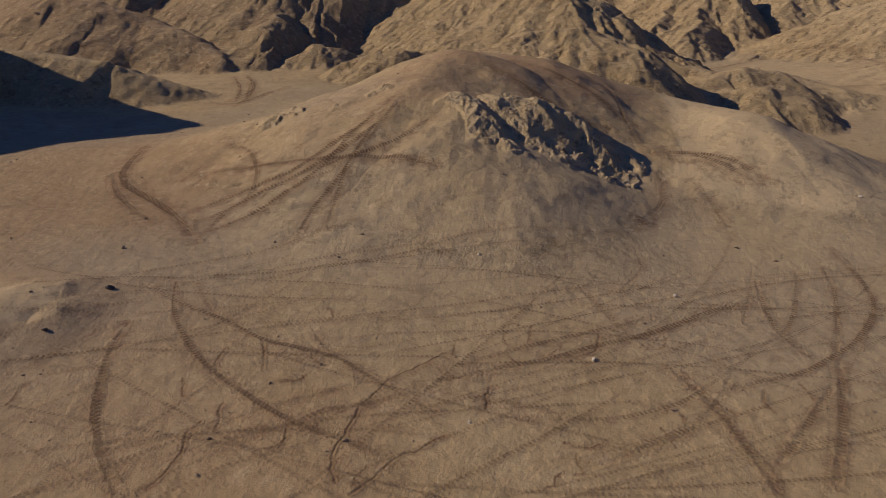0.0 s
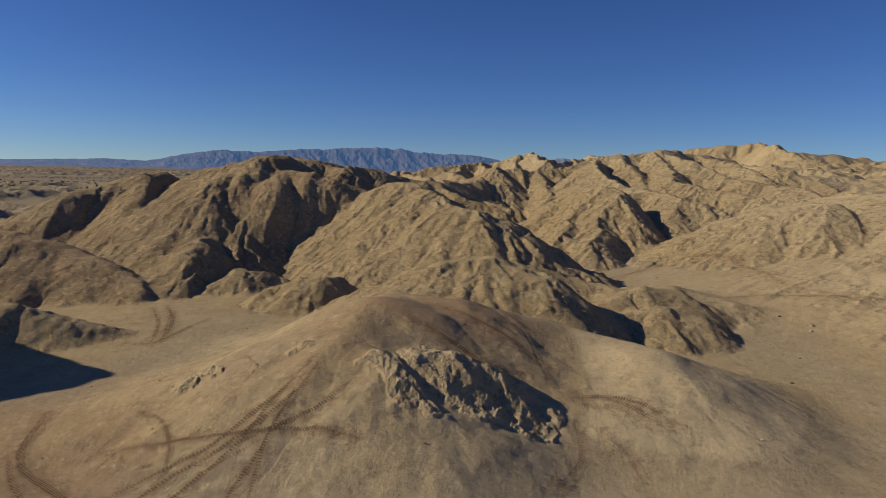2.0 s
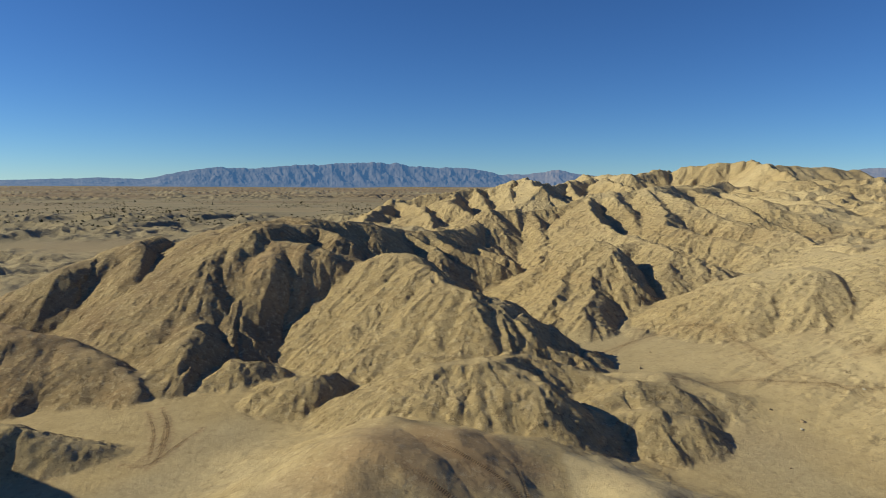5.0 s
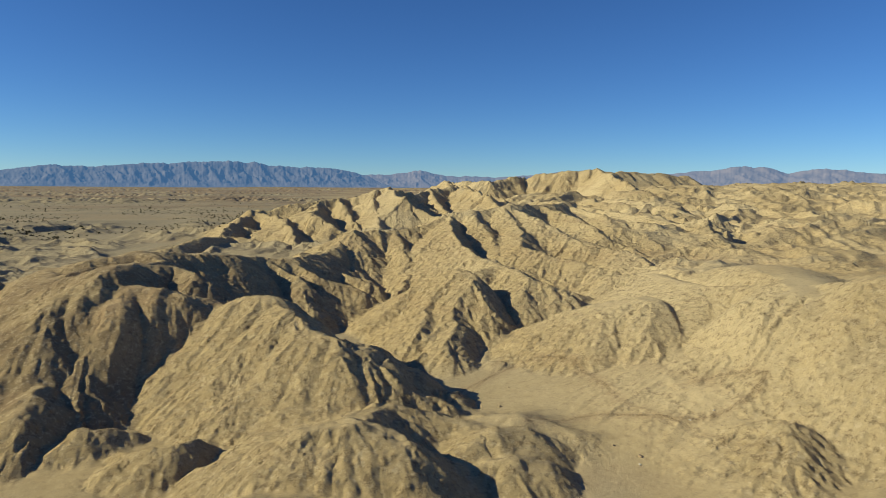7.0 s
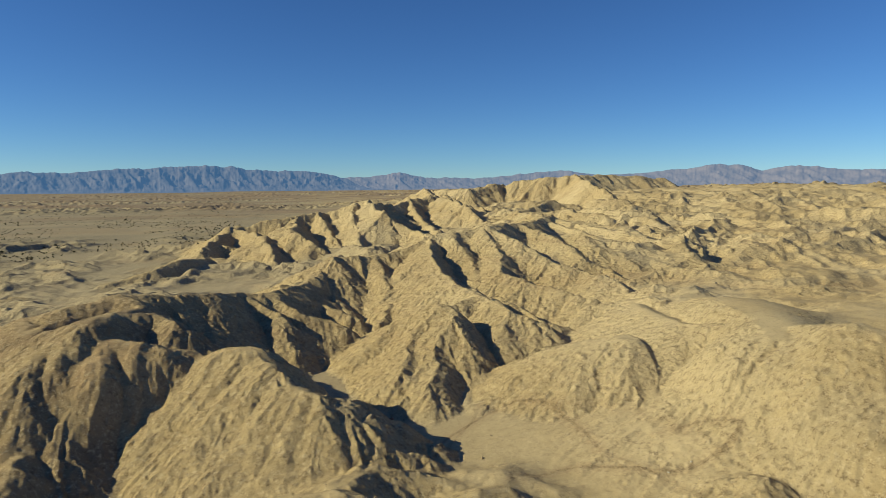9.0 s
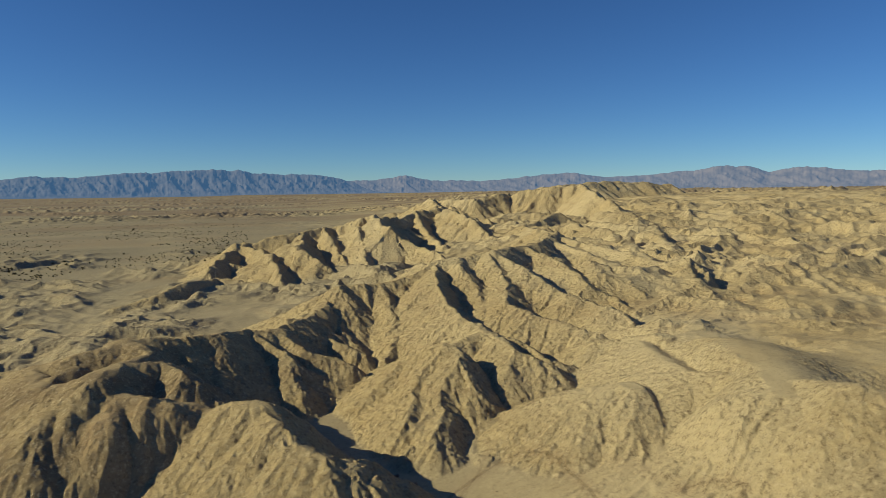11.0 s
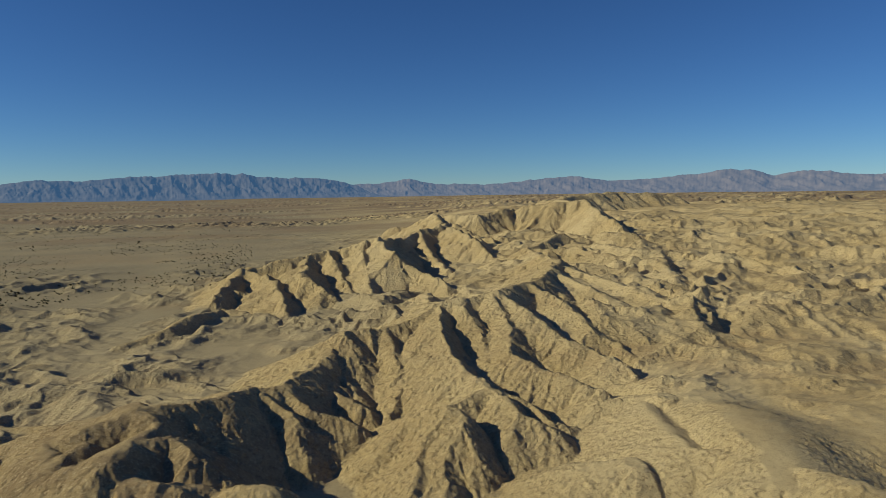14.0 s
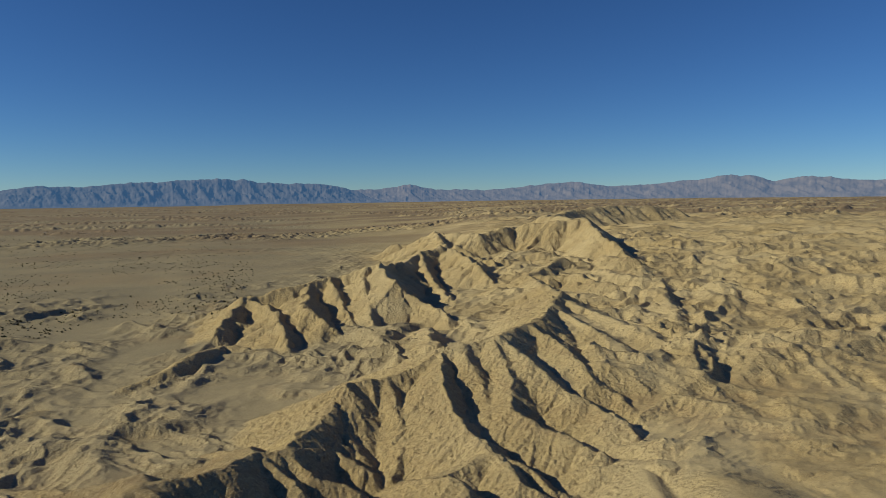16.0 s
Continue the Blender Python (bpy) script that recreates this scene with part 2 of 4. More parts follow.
ridge("r7", [(74.6, 271, 19.2), (73.3, 241, 16), (78.5, 227, 10.4), (81, 205, 7.6)], 0.7, 0.5, 0.6)
ridge("r7", [(68, 272, 17.4), (62, 240, 10.5), (58, 215, 5)], 0.7, 0.42, 0.75)
ridge("r7b", [(135, 342, 19.8), (126, 285, 17.4), (123.5, 258, 9), (118, 239, 8.6)], 0.8, 0.5, 0.7)
ridge("r7b", [(115, 332, 19.2), (103, 282, 11.6), (97, 245, 7)], 0.7, 0.45, 0.75)
ridge("r7b", [(142, 345, 20), (148, 312, 13), (150, 290, 8)], 0.7, 0.45, 0.75)
ROOFS = [(135, 342, 19.8), (157.5, 421, 23), (174.4, 386, 24.2), (205.5, 399, 27), (225, 385, 30.4), (245.5, 370, 32.6)]
ridge("r8a", ROOFS, 2, 0.5, 0.75)
ridge("r8b", [(245, 370, 32.4), (226, 335, 29), (207.5, 300, 27.4), (204.4, 278, 21), (200, 262, 16)], 2, 0.75, 0.6)
ridge("r8c", [(134.4, 247, 14.2), (150, 235, 15.2), (146, 213, 14.5), (156, 190.5, 13.8), (141, 165.5, 12.1), (133.4, 157, 11.3)], 1.5, 0.42, 0.6)
ridge("r8d", [(186, 264, 18.8), (187.1, 246.5, 19.2), (184, 237, 14.6)], 3, 0.5, 0.6)
ridge("r8e", [(138, 458, 13), (153, 447, 16), (163, 462, 15.2), (178, 472, 12)], 2, 0.55, 0.6)
ridge("r8a", [(245.5, 370, 32.4), (282, 489, 30.2), (346, 546, 33.8), (411, 567, 37.4), (480, 562, 34)], 5, 0.5, 0.75)
ridge("r9a", [(-16, 178, 2.4), (-8, 181.8, 4.1), (-5.7, 183.5, 4.6), (1.4, 194.7, 5.7), (9, 204, 4.8), (19.6, 196.4, 4.3), (24, 189, 2.8)], 0.6, 0.55, 0.3)
ridge("r9b", [(-38, 165, 1.2), (-33, 167.4, 2.0), (-28, 167.5, 1.0)], 0.8, 0.47, 0.3)
ridge("r9c", [(-22.9, 133.5, 2.2), (-17.5, 136, 3.6), (-11.7, 137.5, 1.8)], 0.8, 0.47, 0.3)
ridge("r9d", [(-28.6, 120.9, 2.8), (-21.7, 116.7, 3.4), (-15, 112, 3.6)], 0.8, 0.47, 0.3)
ridge("r10a", [(278.7, 279, 21.5), (285.6, 270, 17.9), (310.1, 272, 18.5), (324, 280, 16.3)], 1, 0.43, 0.3)
ridge("r10b", [(115, 112, 9), (124.1, 117.5, 11.7), (133.5, 116.8, 10.8), (142, 112, 9.5)], 1, 0.4, 0.3)
ridge("r10c", [(88.9, 80, 6.6), (92, 74, 7.6), (88, 66.8, 8)], 1, 0.4, 0.3)
ridge("r10d", [(56.1, 83.8, 7.2), (63.4, 78.8, 8.8), (68.3, 70.8, 8.2), (71.8, 62.2, 7.8)], 1, 0.45, 0.3)
ridge("apron", [(40.3, 44.2, 2.8), (44, 46.5, 4.8), (44.5, 49.5, 5.2)], 1.5, 0.3, 0.08)
ridge("apron_knoll", [(36.6, 35.8, 3.0), (38.1, 36.4, 3.9), (39.7, 35.4, 3.0)], 0.7, 0.4, 0.15)
ridge("bench", [(20.6, 49, 2.2), (22.9, 47, 2.6), (25.6, 44.4, 1.9)], 0.8, 0.32, 0.15)


def spurs(group, line, gap, length, fall, rill, seed):
    """Side ridges that branch off a crest by turns to either side and run down."""
    dice, line = random.Random(seed), np.array(line, float)
    legs = np.hypot(*np.diff(line[:, :2], axis=0).T)
    at, turn = gap * 0.5, 1
    while at < legs.sum():
        k = min(int(np.searchsorted(np.cumsum(legs), at)), len(legs) - 1)
        s = (at - legs[:k].sum()) / legs[k]
        p, run = line[k] * (1 - s) + line[k + 1] * s, (line[k + 1] - line[k])[:2] / legs[k]
        far = length * dice.uniform(0.6, 1.3) * (0.5 + 0.06 * p[2])
        out = np.array([run[1], -run[0]]) * turn + run * dice.uniform(-0.5, 0.5)
        mid, tip = p[:2] + out * far * 0.5 + run * dice.uniform(-0.12, 0.12) * far, p[:2] + out * far
        ridge(group, [(*p[:2], p[2] - 0.2), (*mid, p[2] - 0.22 * far), (*tip, p[2] - 0.47 * far)], 0.5, fall, rill)
        at, turn = at + gap * dice.uniform(0.35, 0.75), -turn


spurs("r2", [(44.5, 118, 11.6), (42.3, 108.4, 9.9), (43.1, 93.4, 8.3), (42.3, 82.6, 7.4)], 12, 8, 0.5, 0.35, 3)
spurs("r5", SPINE, 15, 12, 0.5, 0.45, 5)
spurs("r6a", [(60.9, 122.5, 12.3), (52.6, 106.2, 9.8), (57.3, 91.8, 7.7)], 12, 8, 0.5, 0.4, 6)
spurs("r6c", [(100, 168, 15), (96.2, 136, 11.9), (90, 105.4, 9)], 20, 12, 0.42, 0.45, 7)
spurs("r7", CREST, 22, 22, 0.5, 0.7, 8)
spurs("r7b", [(135, 342, 19.6), (126, 285, 17.2), (123.5, 258, 8.9)], 22, 20, 0.55, 0.7, 9)
spurs("r8a", ROOFS, 26, 24, 0.55, 0.7, 10)
spurs("r8c", [(134.4, 247, 14), (146, 213, 14.3), (141, 165.5, 12)], 24, 16, 0.45, 0.5, 11)
GROUPS = []
for row in RIDGES:
    if row[0] not in GROUPS:
        GROUPS.append(row[0])


def lowland(x, y):
    """The floor of washes and the plain, without its hills."""
    away = np.hypot(x, y)
    side = (x - 0.13 * y) / (1 + np.maximum(0, away - 160) / 260)
    z = 0.1 + 0.3 * step(13, 22, y) + 0.2 * fbm(x / 22, y / 22, 3)
    z = z + 0.75 * step(34, 52, y) * step(-30, -8, x - 0.02 * y) + 2.1 * step(20, 52, x) * (1 - step(50, 75, y))
    z = z + 1.2 * step(12, 34, side) * step(45, 75, y + x * 0.5)
    z = z + 3.4 * step(36, 78, side) * step(50, 90, y + x * 0.3)
    z = z + 5.0 * step(70, 170, side) * step(150, 260, y)
    brow = x - 0.5 * np.maximum(0, y - 47) + 3.0 * fbm(x / 13, y / 13, 3)
    z = z + 6.4 * step(38, 51, brow) * (1 - step(58, 96, y)) * (1 - 0.8 * step(54, 72, x - 0.3 * (y - 45)))
    z = z + 6.0 * step(120, 420, x) * step(250, 700, away) + 4.0 * step(1200, 4600, away)
    return z


def badland(x, y):
    """Low eroded swells beyond the named ridges: height above the lowland."""
    away = np.hypot(x, y)
    wx, wy = x + 9 * fbm(x / 40, y / 40, 2), y + 9 * fbm(x / 40 + 7, y / 40 + 3, 2)
    spread = 1 + np.maximum(0, away - 160) / 200
    side = (x - 0.22 * y) / spread
    right = step(22, 50, side) * step(72, 110, away)
    centre = step(-3, 25, (x - 0.13 * y) / spread + 4) * step(95, 125, y) * (1 - step(400, 700, away))
    left = step(92, 120, y) * (1 - step(20, 60, x - 0.1 * y)) * (1 - step(300, 420, y)) * step(-0.25, 0.25, fbm(x / 50, y / 50, 2) + 0.1)
    patches = step(0.05, 0.35, fbm(x / 260 + 3.3, y / 150, 3)) * step(480, 850, away)
    shape = np.clip(ridged(wx / 34, wy / 30, 3, 0.5), -0.2, 1) + 0.2
    run_u, run_v = 0.80 * wx - 0.60 * wy, 0.60 * wx + 0.80 * wy
    spine = np.clip(ridged(run_u / 95, run_v / 40 + 2, 3, 0.42), -0.2, 1) + 0.2
    fine = np.clip(ridged(wx / 13 + 4, wy / 12, 3, 0.5), -0.2, 1) + 0.2
    tall = np.clip(ridged(run_u / 150 + 9, run_v / 62, 4, 0.5), -0.1, 1) + 0.1
    z = right * ((2.6 + 3.4 * step(200, 360, away)) * spine + 3.5 * tall * step(220, 360, away) + (2.0 * (shape - 0.45) + 0.8 * (fine - 0.45)) * step(80, 110, away) * (1 - 0.6 * step(160, 300, away))) + centre * (2.8 * shape + 0.7 * fine) + left * (0.9 * fine * step(0.3, 0.9, fine) + 2.2 * shape * step(0.35, 1.0, shape)) + patches * (2.6 * shape * step(0.25, 0.9, shape) + 2.2 * fine * step(0.3, 0.8, fine) * step(500, 900, away))
    return z * (1 - 0.75 * step(2600, 4500, away))


def terrain(x, y):
    """Height, and which group of ridges and which ridge stands there (-1: none)."""
    base = lowland(x, y) + badland(x, y)
    bent_x = x + 0.9 * fbm(x / 6.5, y / 6.5, 3) + 0.18 * fbm(x / 1.4, y / 1.4, 2)
    bent_y = y + 0.9 * fbm(x / 6.5 + 40, y / 6.5 + 11, 3) + 0.18 * fbm(x / 1.4 + 9, y / 1.4 + 5, 2)
    z, who, row = base.copy(), np.full(x.shape, -1), np.full(x.shape, -1)
    top = base + 0.22
    for number, (group, line, round_, fall, rill) in enumerate(RIDGES):
        reach = max(3.0, (line[:, 2].max() - 0.0) / fall * 1.25 + 3)
        lo, hi = line.min(0) - reach, line.max(0) + reach
        pick = np.nonzero((x > lo[0]) & (x < hi[0]) & (y > lo[1]) & (y < hi[1]))
        if not len(pick[0]):
            continue
        px, py = bent_x[pick], bent_y[pick]
        # the flanks away from the wind stand steeper
        steep = 0.0 if group in ("mound", "r4", "r3", "apron", "bench", "r6b", "r6c") else 0.4 if group == "hump" else 0.25 if group == "mound_rock" else 0.85 if group in ("massif", "dark_hill", "dome", "cone_hill", "r1", "r2") else 0.6
        best, far, along, level, run = np.full(px.shape, -99.0), np.zeros(px.shape), np.zeros(px.shape), np.zeros(px.shape), 0.0
        for a, b in zip(line[:-1], line[1:]):
            ab = b - a
            length = math.hypot(ab[0], ab[1]) + 1e-6
            s = np.clip(((px - a[0]) * ab[0] + (py - a[1]) * ab[1]) / length**2, 0, 1)
            d = np.hypot(px - a[0] - s * ab[0], py - a[1] - s * ab[1])
            lee = 1 + steep * np.clip((px - a[0] - s * ab[0]) / (d + 0.3), 0, 1)
            h = a[2] + s * ab[2] - fall * lee * (np.sqrt(d * d + round_ * round_) - round_)
            side = np.sign((px - a[0]) * ab[1] - (py - a[1]) * ab[0])
            new_best = h > best
            best = np.where(new_best, h, best)
            far = np.where(new_best, d, far)
            level = np.where(new_best, run + s * length, level)
            along = np.where(new_best, run + s * length + side * 57, along)
            run += length
        up = np.nonzero(best > z[pick] - 1.6)
        if not len(up[0]):
            continue
        pick = (pick[0][up], pick[1][up])
        px, py, best, far, along, level = px[up], py[up], best[up], far[up], along[up], level[up]
        w = 0.7 + 0.006 * line[:, 1].mean()
        bend = along + 0.5 * w * fbm(px / (2.5 * w), py / (2.5 * w), 2)
        gully = ridged(bend / (5.5 * w) + line[0, 0], far / (20 * w) + line[0, 1], 2, 0.5)
        cut = rill * w * (0.5 + 0.6 * step(150, 320, py)) * np.clip(gully + 0.1, 0, 1.2)
        rubble = 0.25 * (ridged(px / (3.6 * w), py / (3.6 * w), 3, 0.5) - 0.35)
        crest = (0.6 + 0.5 * step(150, 320, py)) * fbm(level / (5 * w) + line[0, 0], level * 0 + line[0, 1], 3)
        best = best - cut * step(0.2, 2.0 * w + round_, far) + (rubble + crest) * rill * w
        zz = z[pick]
        blend = 1.1 if rill < 0.1 else 0.6 if rill < 0.2 else 0.25
        z[pick] = soft_max(best, zz, blend)
        mine = best > top[pick]
        w_ = who[pick]
        w_[mine] = GROUPS.index(group)
        who[pick] = w_
        r_ = row[pick]
        r_[mine] = number
        row[pick] = r_
        t_ = top[pick]
        t_[mine] = best[mine]
        top[pick] = t_
    return z, who, row


def smoothed(z, times):
    for _ in range(times):
        z = np.pad(z, 1, mode="edge")
        z = (z[:-2] + 2 * z[1:-1] + z[2:]) / 4
        z = (z[:, :-2] + 2 * z[:, 1:-1] + z[:, 2:]) / 4
    return z


def streaks(z, cell, grain, steps):
    """Grain drawn out down the fall lines of a height grid, as running water draws out the soil; spread 1."""
    fall_y, fall_x = np.gradient(z, cell)
    size = np.hypot(fall_x, fall_y) + 1e-4
    fx, fy = fall_x / size, fall_y / size
    rows, cols = z.shape
    total = grain.copy()
    for sign in (1.0, -1.0):
        py, px = np.mgrid[0:rows, 0:cols].astype(np.float32)
        for _ in range(steps):
            i, j = np.clip(py + 0.5, 0, rows - 1).astype(np.int32), np.clip(px + 0.5, 0, cols - 1).astype(np.int32)
            px, py = px + sign * fx[i, j], py + sign * fy[i, j]
            i, j = np.clip(py + 0.5, 0, rows - 1).astype(np.int32), np.clip(px + 0.5, 0, cols - 1).astype(np.int32)
            total += grain[i, j]
    total -= total.mean()
    return total / (total.std() + 1e-9)


def groove(n, narrow):
    """A narrow channel where the drawn-out grain passes nought, round ribs between."""
    return np.clip(1 - narrow * np.abs(n), 0, 1) ** 1.3


class Patch:
    """A square grid of land on which rills are worn."""

    def __init__(self, cell, x0, y0, nx, ny, bare, rills):
        self.cell, self.x0, self.y0, self.nx, self.ny = cell, x0, y0, nx, ny
        x, y = np.meshgrid(x0 + cell * np.arange(nx), y0 + cell * np.arange(ny))
        z, who, _ = terrain(x, y)
        firm = np.array([FIRM.get(g, 1.0) for g in GROUPS] + [bare])[who]
        firm = smoothed(np.where(who < 0, firm * step(30, 48, y + 0.6 * np.maximum(0, x - 10)), firm), 10)
        self.worn = np.zeros_like(z)
        for width, length, depth, soft, narrow in rills:
            base = smoothed(z + self.worn, soft)
            slope = np.hypot(*np.gradient(base, cell))
            n = streaks(base, cell, perlin(x / width + 3.7 * depth, y / width), int(length / cell))
            self.worn += (1 - 0.6 * step(0, 40, 0.1 * y - x)) * firm * step(0.06, 0.42, slope) * depth * (0.55 * (np.clip(np.abs(n), 0, 1.6) - 0.7) + 0.25 * np.clip(n, -1.5, 1.5) - 0.3 * groove(n, narrow))

    def at(self, grid, x, y):
        fx = np.clip((x - self.x0) / self.cell, 0, self.nx - 1.001)
        fy = np.clip((y - self.y0) / self.cell, 0, self.ny - 1.001)
        i, j = fx.astype(np.int64), fy.astype(np.int64)
        u, v = fx - i, fy - j
        return (grid[j, i] * (1 - u) + grid[j, i + 1] * u) * (1 - v) + (grid[j + 1, i] * (1 - u) + grid[j + 1, i + 1] * u) * v

    def inside(self, x, y, edge):
        return step(0, edge, np.minimum.reduce([x - self.x0, self.x0 + self.cell * (self.nx - 1) - x, y - self.y0, self.y0 + self.cell * (self.ny - 1) - y]))


# how deep water cuts into each group, where it is softer or smoother than the rest
CRUMB = {"mound_rock": 0.3, "left2": 0.5, "dome": 0.5, "knoll_r1": 0.3, "knoll_r2": 0.3, "low_ridge": 0.5, "mound": 0.08, "hump": 0.05, "r4": 0.4, "apron": 0.2, "outcrop": 0.4, "bench": 0.3, "r3": 0.5}
FIRM = {"dome": 0.6, "cone_hill": 0.8, "massif": 0.85, "left2": 0.35, "left1": 0.5, "knoll_r1": 0.35, "knoll_r2": 0.35, "r3": 0.6, "low_ridge": 0.7, "mound_rock": 0.55, "mound": 0.1, "hump": 0.1, "r4": 0.5, "apron": 0.2, "outcrop": 0.5, "bench": 0.4}
NEAR = Patch(0.25, -58.0, 6.0, 640, 576, 0.8, [(3.2, 14, 0.28, 6, 1.6), (1.3, 13, 0.36, 3, 1.6), (0.6, 9, 0.3, 1, 1.6)])
MID = Patch(0.9, -150.0, 60.0, 540, 460, 0.9, [(9, 45, 0.8, 4, 1.6), (4.4, 30, 0.9, 2, 1.6), (2.1, 18, 0.8, 1, 1.6)])


def land(x, y):
    """Height and group for the whole sheet."""
    z, who, row = terrain(x, y)
    near, mid = NEAR.inside(x, y, 8), MID.inside(x, y, 25)
    z = z + near * NEAR.at(NEAR.worn, x, y) + (1 - near) * mid * MID.at(MID.worn, x, y)
    crumbly = np.array([CRUMB.get(g, 0.45) for g in GROUPS] + [0.12])[who] + 0.3 * (who < 0) * step(55, 80, y) * step(35, 60, x)
    z = z + crumbly * (0.13 * fbm(x / 1.7, y / 1.7, 3, 0.6))
    rock = np.array([g == "mound_rock" for g in GROUPS] + [False])[who]
    z = z + rock * 0.17 * (ridged(x / 0.9, y / 1.3, 4, 0.6) - 0.2)
    return z + 0.012 * fbm(x / 0.35, y / 0.35, 3) * (np.hypot(x, y) < 60), who, row


# one sheet of ground in rings about the foot of the climb, wide apart behind, close ahead
CX, CY = 0.5, 3.0
ANGLES = np.radians(np.concatenate([np.arange(-50, 64, 0.105), np.arange(66, 310, 2.0)]))
RADII = np.concatenate([np.geomspace(0.6, 7.5, 18)[:-1], np.geomspace(7.5, 60, 490)[:-1], np.geomspace(60, 900, 480)[:-1], np.geomspace(900, 4950, 70)])
rr, aa = np.meshgrid(RADII, ANGLES, indexing="ij")
VX, VY = CX + rr * np.sin(aa), CY + rr * np.cos(aa)
VZ, VWHO, VROW = land(VX, VY)
CHURN = np.zeros_like(VZ)
ROWS_N, COLS_N = VX.shape


# ---- ruts and cracks pressed into the sand ----
RUTS = []


def curve_through(line, gap=0.16):
    """A smooth curve through a few places."""
    p = np.array(line, float)
    p = np.concatenate([[2 * p[0] - p[1]], p, [2 * p[-1] - p[-2]]])
    out = []
    for a, b, c, d in zip(p[:-3], p[1:-2], p[2:-1], p[3:]):
        t = np.linspace(0, 1, max(4, int(np.hypot(*(c - b)) / gap)), endpoint=False)[:, None]
        out.append(0.5 * (2 * b + (c - a) * t + (2 * a - 5 * b + 4 * c - d) * t**2 + (3 * b - a - 3 * c + d) * t**3))
    return np.concatenate(out)


def press(q, width, depth):
    """A groove with low banks worn into the sheet along a curve."""
    r, a = np.hypot(q[:, 0] - CX, q[:, 1] - CY), np.arctan2(q[:, 0] - CX, q[:, 1] - CY)
    i0, i1 = np.searchsorted(RADII, [r.min() - 2 * width, r.max() + 2 * width])
    j0, j1 = np.searchsorted(ANGLES, [(a - 2 * width / r).min(), (a + 2 * width / r).max()])
    x, y = VX[i0:i1, j0:j1], VY[i0:i1, j0:j1]
    d2 = np.full(x.shape, 9.0)
    for k in range(0, len(q) - 1, 2):
        u, v = q[k], q[min(k + 2, len(q) - 1)]
        near = np.nonzero((np.abs(x - (u[0] + v[0]) / 2) < 0.5 + 2 * width) & (np.abs(y - (u[1] + v[1]) / 2) < 0.5 + 2 * width))
        if not len(near[0]):
            continue
        px, py = x[near] - u[0], y[near] - u[1]
        w = v - u
        s = np.clip((px * w[0] + py * w[1]) / (w @ w + 1e-9), 0, 1)
        d2[near] = np.minimum(d2[near], (px - s * w[0]) ** 2 + (py - s * w[1]) ** 2)
    d = np.sqrt(d2) / width
    VZ[i0:i1, j0:j1] += depth * (0.5 * np.exp(-((d - 1.0) / 0.35) ** 2) - np.exp(-((d / 0.55) ** 2)))
    CHURN[i0:i1, j0:j1] = np.maximum(CHURN[i0:i1, j0:j1], min(1.0, depth * 90) * np.exp(-((d / 2.4) ** 2)))


def rut(line, width=0.13, cover=0.8, label="narrow tyre track with tread marks pressed into the sand"):
    q = curve_through(line)
    i = np.arange(len(q))
    run = np.gradient(q, axis=0)
    run /= np.linalg.norm(run, axis=1, keepdims=True) + 1e-9
    q = q + np.stack([-run[:, 1], run[:, 0]], 1) * (0.05 * fbm(i * 0.05 + q[0, 0], i * 0.0 + q[0, 1], 2))[:, None]
    press(q, max(width * 0.6, 0.05), 0.009 * cover * min(1.3, width / 0.13))
    RUTS.append(("tyre_track", q, width, cover, label))


def crack(line, width=0.05, cover=1.0):
    """A jagged runnel cut by rain."""
    q = curve_through(line, 0.07)
    i = np.arange(len(q))
    q = q + 0.13 * np.stack([fbm(i * 0.13 + q[0, 0], i * 0.0, 3), fbm(i * 0.13, i * 0.0 + q[0, 1], 3)], 1)
    press(q, width, 0.011)
    RUTS.append(("erosion_crack", q, width, cover, "thin dark crack cut by rain in the packed sand"))


rut([(-6.79, 16.18), (-6.72, 15.14), (-6.40, 13.95), (-6.11, 13.05), (-5.57, 12.11), (-5.13, 11.50), (-4.78, 11.06)], 0.15, 0.95)
rut([(-6.35, 18.04), (-5.98, 16.77), (-5.52, 15.84), (-4.86, 14.88), (-4.10, 14.10), (-3.21, 13.32), (-2.42, 12.76), (-1.72, 12.41), (-0.99, 12.03), (-0.48, 11.76)], 0.13, 0.90)
rut([(-7.20, 17.98), (-5.87, 17.00), (-4.63, 16.27), (-3.72, 15.58), (-2.94, 15.28), (-2.10, 14.95), (-1.27, 14.22), (-0.51, 13.59), (0.06, 13.12)], 0.13, 0.80)
rut([(-5.81, 17.95), (-5.31, 17.02), (-4.90, 16.38)], 0.12, 0.80)
rut([(-2.70, 16.00), (-2.31, 15.32), (-1.69, 14.65), (-1.11, 14.12)], 0.12, 0.70)
rut([(-3.78, 12.26), (-3.28, 12.52), (-2.62, 12.79), (-2.09, 13.18), (-1.35, 13.39), (-0.74, 13.68), (0.09, 14.05)], 0.16, 0.75)
rut([(-2.95, 13.38), (-2.29, 13.62), (-1.56, 14.09)], 0.16, 0.70)
rut([(-7.36, 12.88), (-6.63, 12.83), (-5.67, 12.88), (-4.81, 13.02)], 0.12, 0.50)
rut([(-5.57, 12.19), (-5.00, 12.82), (-4.50, 13.74), (-4.07, 14.21)], 0.13, 0.60)
rut([(-6.13, 11.65), (-5.34, 12.12), (-4.69, 12.36), (-4.11, 12.71)], 0.13, 0.60)
rut([(-8.01, 13.55), (-7.43, 14.29), (-6.62, 14.57), (-5.78, 14.90)], 0.14, 0.50)
